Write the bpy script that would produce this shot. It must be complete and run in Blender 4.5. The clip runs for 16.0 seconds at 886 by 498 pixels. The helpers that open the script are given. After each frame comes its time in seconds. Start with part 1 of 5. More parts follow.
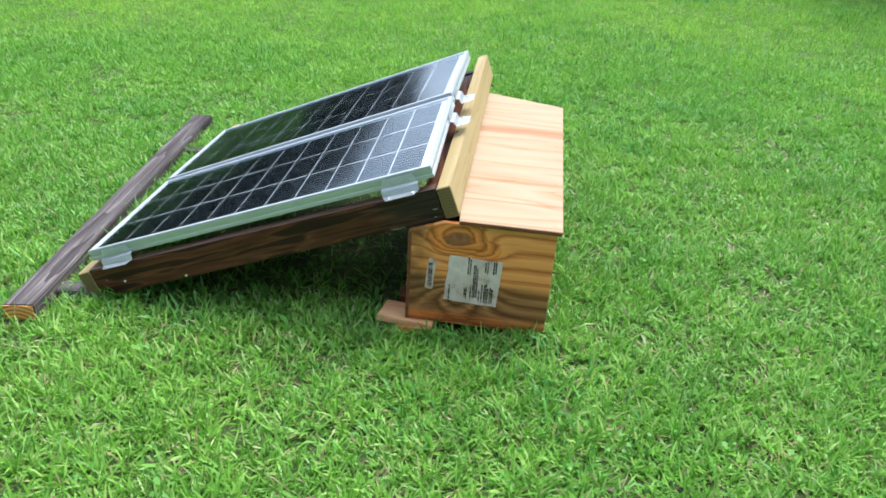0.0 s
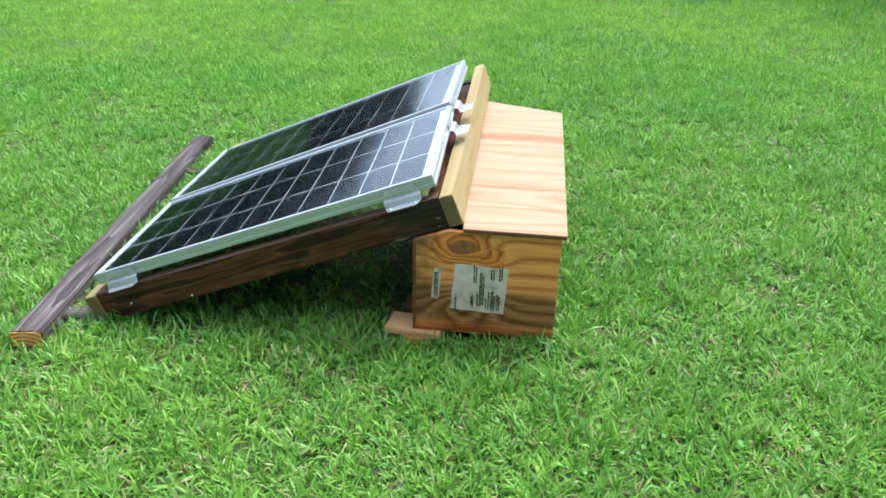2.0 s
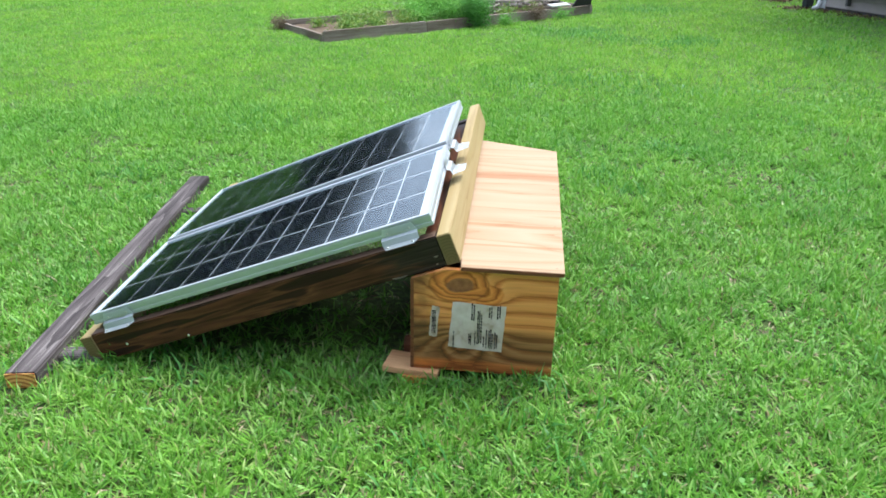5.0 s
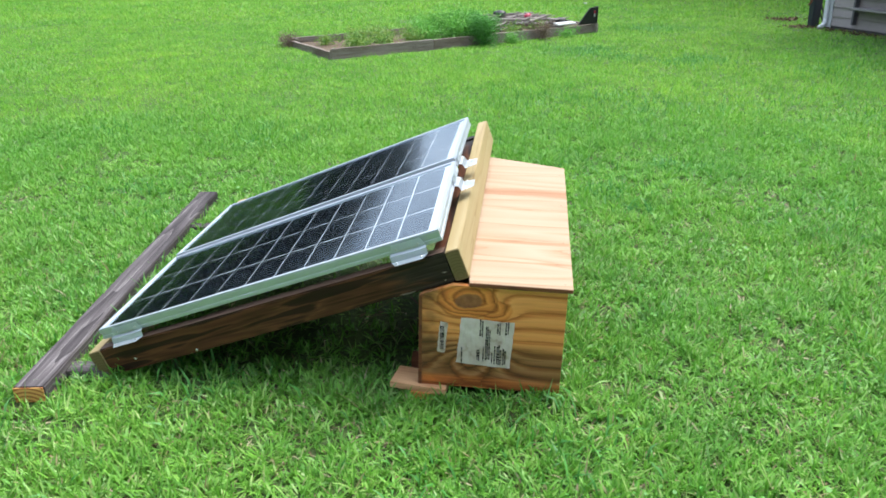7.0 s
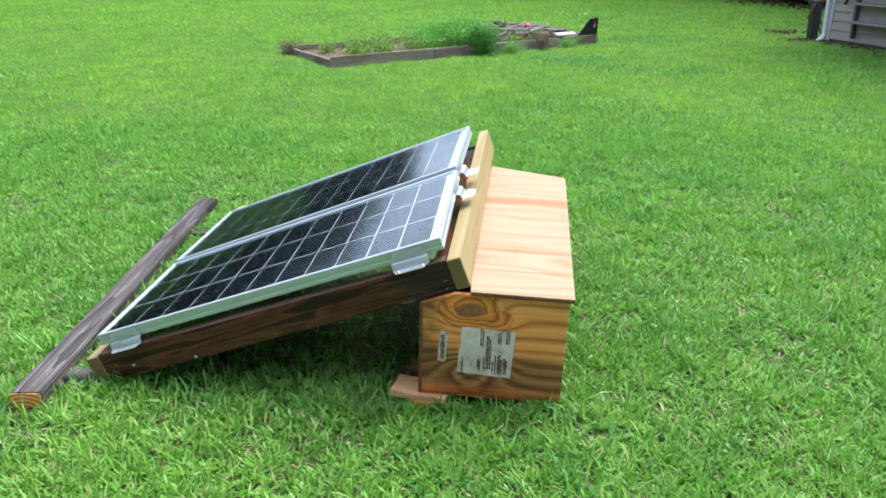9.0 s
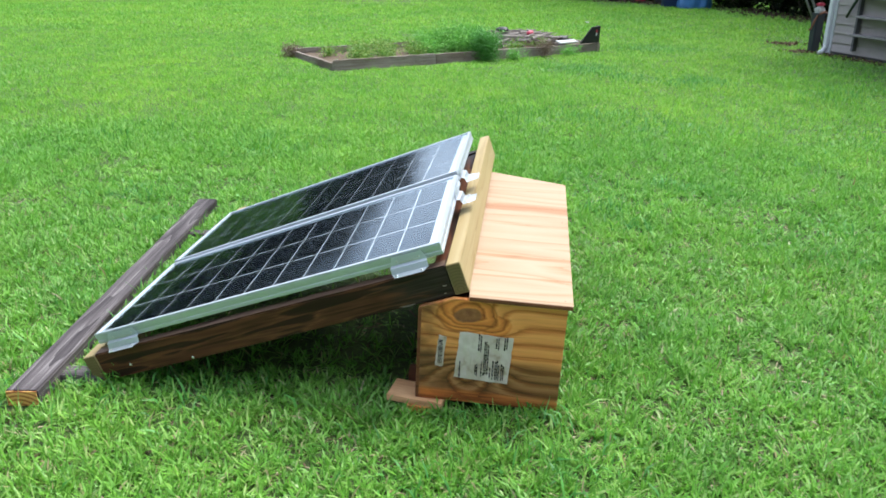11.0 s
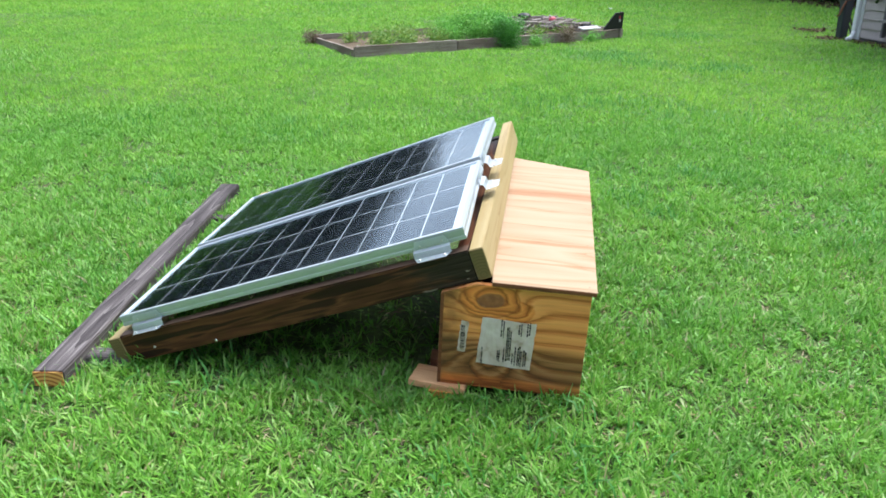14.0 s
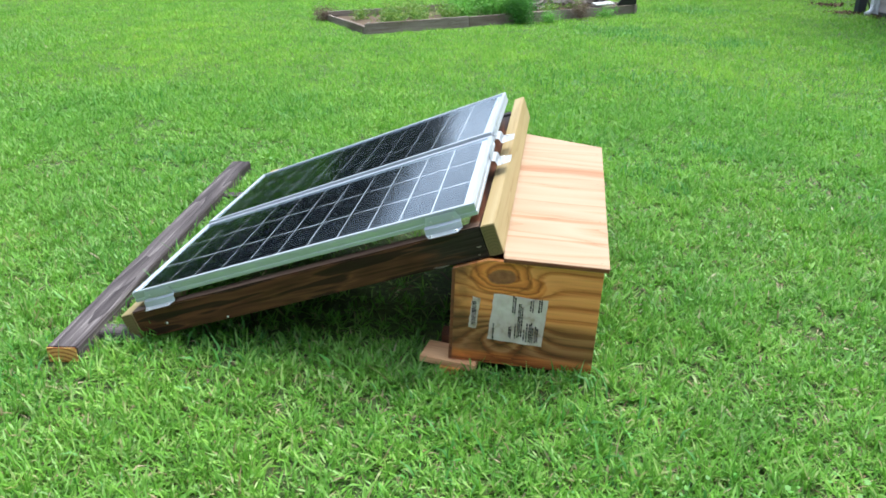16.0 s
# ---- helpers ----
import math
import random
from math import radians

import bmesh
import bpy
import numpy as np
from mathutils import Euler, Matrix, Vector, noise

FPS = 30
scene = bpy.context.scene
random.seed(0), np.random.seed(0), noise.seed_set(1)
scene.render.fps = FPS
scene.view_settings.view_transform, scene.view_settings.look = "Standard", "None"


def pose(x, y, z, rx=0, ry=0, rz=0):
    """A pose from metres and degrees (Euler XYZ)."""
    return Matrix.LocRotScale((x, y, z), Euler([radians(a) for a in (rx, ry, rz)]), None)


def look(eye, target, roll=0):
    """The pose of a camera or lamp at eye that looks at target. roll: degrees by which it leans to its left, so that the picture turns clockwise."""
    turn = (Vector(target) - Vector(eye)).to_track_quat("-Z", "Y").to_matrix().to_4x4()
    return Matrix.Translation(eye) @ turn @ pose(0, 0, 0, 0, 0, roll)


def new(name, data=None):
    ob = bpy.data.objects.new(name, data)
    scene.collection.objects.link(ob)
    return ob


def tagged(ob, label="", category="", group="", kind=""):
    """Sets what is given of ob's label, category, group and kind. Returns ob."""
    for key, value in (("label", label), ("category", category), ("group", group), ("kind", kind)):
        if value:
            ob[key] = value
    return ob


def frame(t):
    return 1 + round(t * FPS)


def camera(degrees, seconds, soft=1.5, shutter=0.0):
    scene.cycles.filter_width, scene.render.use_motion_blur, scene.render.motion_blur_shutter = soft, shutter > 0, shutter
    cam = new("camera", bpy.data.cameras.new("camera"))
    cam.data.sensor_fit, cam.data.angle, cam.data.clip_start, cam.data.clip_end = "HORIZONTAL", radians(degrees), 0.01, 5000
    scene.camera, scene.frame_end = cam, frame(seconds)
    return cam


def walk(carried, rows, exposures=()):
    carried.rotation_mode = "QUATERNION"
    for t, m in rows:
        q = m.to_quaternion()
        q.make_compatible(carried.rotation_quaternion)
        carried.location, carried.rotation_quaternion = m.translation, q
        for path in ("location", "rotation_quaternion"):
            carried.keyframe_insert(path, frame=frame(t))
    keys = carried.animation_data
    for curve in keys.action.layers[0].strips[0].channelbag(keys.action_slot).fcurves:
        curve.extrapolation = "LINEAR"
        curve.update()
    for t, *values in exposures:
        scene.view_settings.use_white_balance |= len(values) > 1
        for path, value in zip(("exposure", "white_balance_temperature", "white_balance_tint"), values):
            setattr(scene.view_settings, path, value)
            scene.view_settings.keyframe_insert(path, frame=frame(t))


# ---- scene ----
cam = camera(60.0, 16.0, soft=1.7)
rows = (
    (0.0, pose(1.2710, -1.8297, 1.2023, 62.748, 0, 6.747) @ pose(0, 0, 0, 0, 0, 0.968)),
    (0.5, pose(1.2653, -1.8227, 1.1935, 63.234, 0, 7.388) @ pose(0, 0, 0, 0, 0, -0.877)),
    (1.0, pose(1.2713, -1.8253, 1.1911, 62.845, 0, 7.520) @ pose(0, 0, 0, 0, 0, -1.957)),
    (1.5, pose(1.2771, -1.8336, 1.1918, 63.640, 0, 7.337) @ pose(0, 0, 0, 0, 0, -1.611)),
    (2.0, pose(1.2725, -1.8294, 1.1900, 63.723, 0, 7.185) @ pose(0, 0, 0, 0, 0, -1.611)),
    (2.5, pose(1.2704, -1.8332, 1.1923, 64.379, 0, 7.477) @ pose(0, 0, 0, 0, 0, -1.887)),
    (3.0, pose(1.2725, -1.8320, 1.1937, 65.150, 0, 7.222) @ pose(0, 0, 0, 0, 0, -2.572)),
    (3.5, pose(1.2685, -1.8347, 1.1940, 65.627, 0, 6.746) @ pose(0, 0, 0, 0, 0, -2.024)),
    (4.0, pose(1.2670, -1.8357, 1.1923, 65.600, 0, 6.195) @ pose(0, 0, 0, 0, 0, -1.554)),
    (6.5, pose(1.2547, -1.8382, 1.1979, 68.115, 0, 7.226) @ pose(0, 0, 0, 0, 0, -1.863)),
    (7.0, pose(1.2540, -1.8411, 1.1932, 67.789, 0, 6.945) @ pose(0, 0, 0, 0, 0, -1.612)),
    (7.5, pose(1.2487, -1.8403, 1.1958, 68.296, 0, 6.361) @ pose(0, 0, 0, 0, 0, -0.774)),
    (8.0, pose(1.2440, -1.8364, 1.1900, 68.105, 0, 6.259) @ pose(0, 0, 0, 0, 0, -0.681)),
    (8.5, pose(1.2476, -1.8373, 1.1907, 68.327, 0, 6.302) @ pose(0, 0, 0, 0, 0, -0.550)),
    (9.0, pose(1.2426, -1.8364, 1.1908, 68.433, 0, 6.721) @ pose(0, 0, 0, 0, 0, -0.995)),
    (11.5, pose(1.2399, -1.8399, 1.1893, 68.981, 0, 6.680) @ pose(0, 0, 0, 0, 0, 0.293)),
    (12.0, pose(1.2386, -1.8448, 1.1881, 69.090, 0, 6.881) @ pose(0, 0, 0, 0, 0, 0.482)),
    (12.5, pose(1.2348, -1.8403, 1.1850, 68.759, 0, 7.261) @ pose(0, 0, 0, 0, 0, 0.563)),
    (13.0, pose(1.2354, -1.8407, 1.1820, 68.179, 0, 7.745) @ pose(0, 0, 0, 0, 0, 0.037)),
    (13.5, pose(1.2344, -1.8413, 1.1811, 68.051, 0, 7.969) @ pose(0, 0, 0, 0, 0, -0.007)),
    (14.0, pose(1.2288, -1.8334, 1.1787, 67.929, 0, 8.119) @ pose(0, 0, 0, 0, 0, -0.103)),
    (14.5, pose(1.2327, -1.8276, 1.1762, 67.623, 0, 8.282) @ pose(0, 0, 0, 0, 0, -0.377)),
    (15.0, pose(1.2317, -1.8263, 1.1716, 67.485, 0, 8.486) @ pose(0, 0, 0, 0, 0, -0.239)),
    (15.5, pose(1.2285, -1.8239, 1.1696, 67.172, 0, 8.836) @ pose(0, 0, 0, 0, 0, -0.603)),
    (16.0, pose(1.2292, -1.8262, 1.1666, 66.386, 0, 9.085) @ pose(0, 0, 0, 0, 0, -0.488)),
)

walk(cam, rows, ((0.0, 1.46), (16.0, 1.46)))


# ---- world, sun ----
def node(nt, kind, values=(), **settings):
    """A node with some settings; values: (input, number, colour or socket)."""
    n = nt.nodes.new(kind)
    if "sky_type" in settings:
        n.sky_type = settings["sky_type"]
    if "data_type" in settings:
        n.data_type = settings["data_type"]
    if "blend_type" in settings:
        n.blend_type = settings["blend_type"]
    if "operation" in settings:
        n.operation = settings["operation"]
    if "wave_type" in settings:
        n.wave_type, n.rings_direction = settings["wave_type"], settings["rings_direction"]
    for k, v in values:
        if isinstance(v, bpy.types.NodeSocket):
            nt.links.new(v, n.inputs[k])
        else:
            n.inputs[k].default_value = v
    return n


SUN_UP, SUN_ROUND = radians(60), radians(36)
world = bpy.data.worlds.new("overcast_sky")
world.use_nodes = True
scene.world = world
nt = world.node_tree
nt.nodes.clear()
sky = node(nt, "ShaderNodeTexSky", sky_type="NISHITA")
sky.sun_disc, sky.sun_elevation, sky.sun_rotation = False, SUN_UP, SUN_ROUND
sky.air_density, sky.dust_density, sky.ozone_density = 1.0, 1.0, 1.0
where = node(nt, "ShaderNodeTexCoord")
cloud = node(nt, "ShaderNodeTexNoise", [("Vector", where.outputs["Generated"]), ("Scale", 2.6), ("Detail", 5.0), ("Roughness", 0.55)])
cloud_tone = node(nt, "ShaderNodeValToRGB", [("Fac", cloud.outputs["Fac"])])
cloud_tone.color_ramp.elements[0].position, cloud_tone.color_ramp.elements[0].color = 0.35, (4.3, 5.6, 7.6, 1)
cloud_tone.color_ramp.elements[1].position, cloud_tone.color_ramp.elements[1].color = 0.65, (9.5, 10.6, 12.7, 1)
up = node(nt, "ShaderNodeSeparateXYZ", [("Vector", where.outputs["Generated"])]).outputs["Z"]
height = node(nt, "ShaderNodeMapRange", [("Value", up), ("From Min", 0.0), ("From Max", 1.0), ("To Min", 0.42), ("To Max", 1.55)]).outputs[0]
clouds = node(nt, "ShaderNodeVectorMath", [(0, cloud_tone.outputs["Color"])], operation="SCALE")
nt.links.new(height, clouds.inputs["Scale"])
cover = node(nt, "ShaderNodeMix", [("Factor", 0.9), (6, sky.outputs["Color"]), (7, clouds.outputs[0])], data_type="RGBA")
back = node(nt, "ShaderNodeBackground", [("Color", cover.outputs[2]), ("Strength", 0.074)])
node(nt, "ShaderNodeOutputWorld", [("Surface", back.outputs[0])])

sun_data = bpy.data.lights.new("sun", "SUN")
sun_data.energy, sun_data.angle, sun_data.color = 2.55, radians(42), (1.0, 0.97, 0.915)
sun = new("sun", sun_data)
sun.matrix_world = look((0, 0, 20), (-20 * math.cos(SUN_UP) * math.sin(SUN_ROUND), -20 * math.cos(SUN_UP) * math.cos(SUN_ROUND), 20 - 20 * math.sin(SUN_UP)))


# ---- materials ----
def material(name):
    m = bpy.data.materials.new(name)
    m.use_nodes = True
    m.node_tree.nodes.clear()
    return m, m.node_tree


def ramp(nt, fac, stops):
    r = node(nt, "ShaderNodeValToRGB", [("Fac", fac)])
    e = r.color_ramp.elements
    while len(e) < len(stops):
        e.new(0.5)
    for el, (p, c) in zip(e, stops):
        el.position, el.color = p, (*c, 1)
    return r.outputs["Color"]


def calc(nt, op, a, b=0.0, c=0.0):
    return node(nt, "ShaderNodeMath", [(0, a), (1, b), (2, c)], operation=op).outputs[0]


def mix(nt, fac, a, b, how="MIX"):
    n = node(nt, "ShaderNodeMix", [("Factor", fac)], data_type="RGBA", blend_type=how)
    for sock, v in ((n.inputs[6], a), (n.inputs[7], b)):
        if isinstance(v, bpy.types.NodeSocket):
            nt.links.new(v, sock)
        else:
            sock.default_value = (*v, 1)
    return n.outputs[2]


def noise_at(nt, vec, scale, detail=4.0, rough=0.55, stretch=(1, 1, 1), shift=None):
    mp = node(nt, "ShaderNodeMapping", [("Vector", vec), ("Scale", stretch)])
    if shift is not None:
        nt.links.new(shift, mp.inputs["Location"])
    return node(nt, "ShaderNodeTexNoise", [("Vector", mp.outputs[0]), ("Scale", scale), ("Detail", detail), ("Roughness", rough)]).outputs["Fac"]


def finish(m, nt, colour, rough=0.6, bump=None, depth=0.002, **more):
    vals = [("Base Color", colour if isinstance(colour, bpy.types.NodeSocket) else (*colour, 1)), ("Roughness", rough)]
    vals += [(k.replace("_", " "), v) for k, v in more.items()]
    if bump is not None:
        vals.append(("Normal", node(nt, "ShaderNodeBump", [("Height", bump), ("Strength", 0.6), ("Distance", depth)]).outputs[0]))
    s = node(nt, "ShaderNodeBsdfPrincipled", vals)
    node(nt, "ShaderNodeOutputMaterial", [("Surface", s.outputs[0])])
    return m


def wood(name, stops, bands=7.0, figure=5.0, along=0.22, streak=0.35, rough=0.6, blotch=None, depth=0.0015, tone=0.6, stripes=(), shine=0.5):
    """Sawn wood, grain along the object's x. stops: ramp over a growth ring."""
    stops = [(p, tuple(c * tone for c in col)) for p, col in stops]
    m, nt = material(name)
    co = node(nt, "ShaderNodeTexCoord").outputs["Object"]
    rnd = node(nt, "ShaderNodeObjectInfo").outputs["Random"]
    shift = node(nt, "ShaderNodeCombineXYZ", [("X", calc(nt, "MULTIPLY", rnd, 17.0)), ("Y", calc(nt, "MULTIPLY", rnd, 9.0))]).outputs[0]
    phase = calc(nt, "MULTIPLY", noise_at(nt, co, figure, 3.0, 0.42, (along, 1, 1), shift), bands)
    sep = node(nt, "ShaderNodeSeparateXYZ", [("Vector", co)])
    ring = calc(nt, "FRACT", phase)
    fine = noise_at(nt, co, 110.0, 4.0, 0.7, (0.03, 1, 1), shift)
    fac = calc(nt, "ADD", calc(nt, "MULTIPLY", ring, 1.0 - streak), calc(nt, "MULTIPLY", calc(nt, "ADD", calc(nt, "MULTIPLY", calc(nt, "SUBTRACT", fine, 0.5), 2.2), 0.5), streak))
    col = ramp(nt, fac, stops)
    for axis, middle, half, tint in stripes:
        w = calc(nt, "ABSOLUTE", calc(nt, "SUBTRACT", calc(nt, "ADD", sep.outputs[axis], calc(nt, "MULTIPLY", calc(nt, "SUBTRACT", noise_at(nt, co, 5.0, 3.0, 0.5, (0.5, 1, 1)), 0.5), half * 2.6)), middle))
        f = node(nt, "ShaderNodeMapRange", [("Value", w), ("From Min", half), ("From Max", half * 0.6), ("To Min", 0.0), ("To Max", 1.0)]).outputs[0]
        col = mix(nt, f, col, tint, "MULTIPLY")
    if blotch:
        big = noise_at(nt, co, 4.0, 4.0, 0.6, (0.25, 1, 1), shift)
        col = mix(nt, ramp(nt, big, [(0.5, (0, 0, 0)), (0.68, (0.7, 0.7, 0.7))]), col, blotch)
    return finish(m, nt, col, rough, calc(nt, "ADD", fine, calc(nt, "MULTIPLY", ring, 0.3)), depth, Specular_IOR_Level=shine)


PLY_LID = wood("plywood_face", [(0.0, (0.58, 0.27, 0.10)), (0.16, (0.86, 0.55, 0.31)), (0.6, (0.95, 0.68, 0.43)), (0.82, (0.86, 0.53, 0.28)), (1.0, (0.62, 0.29, 0.11))], 17, 3.6, 0.11, 0.26, 0.65, tone=0.35,
               stripes=(("Y", 0.735, 0.035, (0.84, 0.58, 0.42)), ("Y", 0.29, 0.012, (0.90, 0.72, 0.56)), ("Y", 0.14, 0.008, (0.90, 0.74, 0.60))))
PLY_EDGE = wood("plywood_edge", [(0.1, (0.13, 0.038, 0.014)), (0.6, (0.30, 0.10, 0.036)), (0.95, (0.17, 0.055, 0.02))], 5, 20, 0.1, 0.5, 0.7, tone=0.6)


def front_ply():
    """Weathered veneer: rings bend round a big knot above and a smaller one below the label, honey wood above, darker
    grey-brown bands below.
    """
    m, nt = material("plywood_weathered")
    co = node(nt, "ShaderNodeTexCoord").outputs["Object"]
    sep = node(nt, "ShaderNodeSeparateXYZ", [("Vector", co)])
    x, z = sep.outputs["X"], sep.outputs["Z"]
    wob = calc(nt, "MULTIPLY", calc(nt, "SUBTRACT", noise_at(nt, co, 11.0, 3.0, 0.5), 0.5), 0.05)
    slow = calc(nt, "MULTIPLY", calc(nt, "SUBTRACT", noise_at(nt, co, 5.0, 2.0, 0.45, (0.35, 1, 1)), 0.5), 0.11)

    def bell(kx, kz, wide, tall):
        dx = calc(nt, "DIVIDE", calc(nt, "ADD", calc(nt, "SUBTRACT", x, kx), wob), wide)
        dz = calc(nt, "DIVIDE", calc(nt, "ADD", calc(nt, "SUBTRACT", z, kz), calc(nt, "MULTIPLY", wob, 0.5)), tall)
        rr = calc(nt, "ADD", calc(nt, "MULTIPLY", dx, dx), calc(nt, "MULTIPLY", dz, dz))
        return calc(nt, "EXPONENT", calc(nt, "MULTIPLY", rr, -1.0)), rr

    knot, knot_r = bell(-0.257, 0.266, 0.062, 0.038)
    swirl, swirl_r = bell(-0.182, 0.243, 0.040, 0.030)
    eye, _ = bell(-0.245, 0.093, 0.085, 0.048)
    level = calc(nt, "ADD", z, slow)
    phase = calc(nt, "MULTIPLY", level, 25.0)
    for g, k in ((knot, 3.4), (swirl, 1.5), (eye, -3.0)):
        phase = calc(nt, "ADD", phase, calc(nt, "MULTIPLY", g, k))
    ring = calc(nt, "FRACT", phase)
    fine = noise_at(nt, co, 120.0, 4.0, 0.7, (0.03, 1, 1))
    grain = calc(nt, "ADD", calc(nt, "MULTIPLY", ring, 0.70), calc(nt, "MULTIPLY", calc(nt, "ADD", calc(nt, "MULTIPLY", calc(nt, "SUBTRACT", fine, 0.5), 1.8), 0.5), 0.30))
    honey = ramp(nt, grain, [(0.10, (0.42, 0.135, 0.032)), (0.24, (0.71, 0.275, 0.080)), (0.60, (0.79, 0.335, 0.108)), (0.74, (0.58, 0.185, 0.046)), (0.86, (0.34, 0.095, 0.024))])
    orange = ramp(nt, grain, [(0.10, (0.17, 0.036, 0.009)), (0.34, (0.58, 0.165, 0.034)), (0.66, (0.74, 0.26, 0.058)), (0.86, (0.32, 0.075, 0.016))])
    toned = ramp(nt, grain, [(0.12, (0.045, 0.018, 0.008)), (0.28, (0.18, 0.074, 0.028)), (0.56, (0.32, 0.155, 0.066)), (0.70, (0.19, 0.066, 0.022)), (0.90, (0.045, 0.017, 0.007))])
    col = honey
    near_knot = node(nt, "ShaderNodeMapRange", [("Value", calc(nt, "MINIMUM", knot_r, calc(nt, "MULTIPLY", swirl_r, 1.35))), ("From Min", 1.75), ("From Max", 1.45)]).outputs[0]
    col = mix(nt, calc(nt, "MULTIPLY", near_knot, 0.9), col, orange)
    rim = calc(nt, "SUBTRACT", 1.0, calc(nt, "MINIMUM", calc(nt, "ABSOLUTE", calc(nt, "MULTIPLY", calc(nt, "SUBTRACT", knot_r, 1.5), 4.5)), 1.0))
    col = mix(nt, calc(nt, "MULTIPLY", rim, 0.55), col, (0.21, 0.06, 0.016))
    # below a wavy edge the colour turns darker grey-brown
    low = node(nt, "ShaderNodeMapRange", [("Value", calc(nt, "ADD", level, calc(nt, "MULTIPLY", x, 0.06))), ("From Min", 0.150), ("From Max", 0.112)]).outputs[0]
    col = mix(nt, calc(nt, "MULTIPLY", low, 0.92), col, toned)
    foot = node(nt, "ShaderNodeMapRange", [("Value", calc(nt, "ADD", z, calc(nt, "MULTIPLY", slow, 0.4))), ("From Min", 0.036), ("From Max", 0.026)]).outputs[0]
    col = mix(nt, calc(nt, "MULTIPLY", foot, calc(nt, "MULTIPLY", noise_at(nt, co, 7.0, 2.0), 1.3)), col, orange)
    side = node(nt, "ShaderNodeMapRange", [("Value", calc(nt, "ADD", x, slow)), ("From Min", -0.315), ("From Max", -0.355)]).outputs[0]
    blot = ramp(nt, noise_at(nt, co, 9.0, 4.0, 0.6, (0.5, 1, 1)), [(0.42, (0, 0, 0)), (0.6, (1, 1, 1))])
    col = mix(nt, calc(nt, "MULTIPLY", calc(nt, "MULTIPLY", side, blot), 0.85), col, (0.075, 0.03, 0.013))
    streak = ramp(nt, noise_at(nt, co, 62.0, 4.0, 0.65, (0.05, 1, 1), node(nt, "ShaderNodeCombineXYZ", [("Z", calc(nt, "MULTIPLY", phase, 0.02))]).outputs[0]), [(0.34, (0.42, 0.33, 0.26)), (0.46, (1, 1, 1)), (0.62, (1.12, 1.1, 1.06))])
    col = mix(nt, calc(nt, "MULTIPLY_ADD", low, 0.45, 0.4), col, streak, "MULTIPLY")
    heart = node(nt, "ShaderNodeMapRange", [("Value", knot_r), ("From Min", 0.34), ("From Max", 0.24)]).outputs[0]
    col = mix(nt, calc(nt, "MULTIPLY", heart, 0.85), col, ramp(nt, noise_at(nt, co, 70.0, 3.0), [(0.3, (0.13, 0.045, 0.026)), (0.7, (0.25, 0.10, 0.056))]))
    return finish(m, nt, col, 0.42, calc(nt, "ADD", fine, calc(nt, "MULTIPLY", ring, 0.3)), 0.0015)


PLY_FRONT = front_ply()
def stained_pine():
    """Dark-stained sawn pine: long dark flames with tan rims in red-brown wood, fine streaks, one end black streaked
    with grey.
    """
    m, nt = material("dark_stained_pine")
    co = node(nt, "ShaderNodeTexCoord").outputs["Object"]
    rnd = node(nt, "ShaderNodeObjectInfo").outputs["Random"]
    shift = node(nt, "ShaderNodeCombineXYZ", [("X", calc(nt, "MULTIPLY", rnd, 5.0)), ("Y", calc(nt, "MULTIPLY", rnd, 9.0))]).outputs[0]
    fig = noise_at(nt, co, 24.0, 2.5, 0.45, (0.11, 0.6, 1), shift)
    fine = noise_at(nt, co, 130.0, 4.0, 0.7, (0.03, 1, 1), shift)
    fig = calc(nt, "ADD", fig, calc(nt, "MULTIPLY", calc(nt, "SUBTRACT", fine, 0.5), 0.10))
    col = ramp(nt, fig, [(0.30, (0.012, 0.005, 0.004)), (0.385, (0.030, 0.010, 0.007)), (0.415, (0.105, 0.038, 0.018)), (0.50, (0.058, 0.019, 0.010)), (0.56, (0.080, 0.029, 0.014)), (0.585, (0.115, 0.044, 0.020)), (0.61, (0.026, 0.008, 0.006)), (0.72, (0.018, 0.006, 0.005))])
    col = mix(nt, 0.75, col, ramp(nt, fine, [(0.34, (0.35, 0.30, 0.28)), (0.5, (1, 1, 1)), (0.68, (1.35, 1.3, 1.25))]), "MULTIPLY")
    x = node(nt, "ShaderNodeSeparateXYZ", [("Vector", co)]).outputs["X"]
    end = node(nt, "ShaderNodeMapRange", [("Value", calc(nt, "ADD", x, calc(nt, "MULTIPLY", calc(nt, "SUBTRACT", noise_at(nt, co, 30.0, 3.0, 0.6, (0.2, 1, 1)), 0.5), 0.5))), ("From Min", 0.34), ("From Max", 0.46), ("To Max", 0.85)]).outputs[0]
    col = mix(nt, end, col, ramp(nt, fine, [(0.4, (0.006, 0.005, 0.005)), (0.75, (0.045, 0.038, 0.036))]))
    return finish(m, nt, col, 0.5, fine, 0.0015, Specular_IOR_Level=0.25)


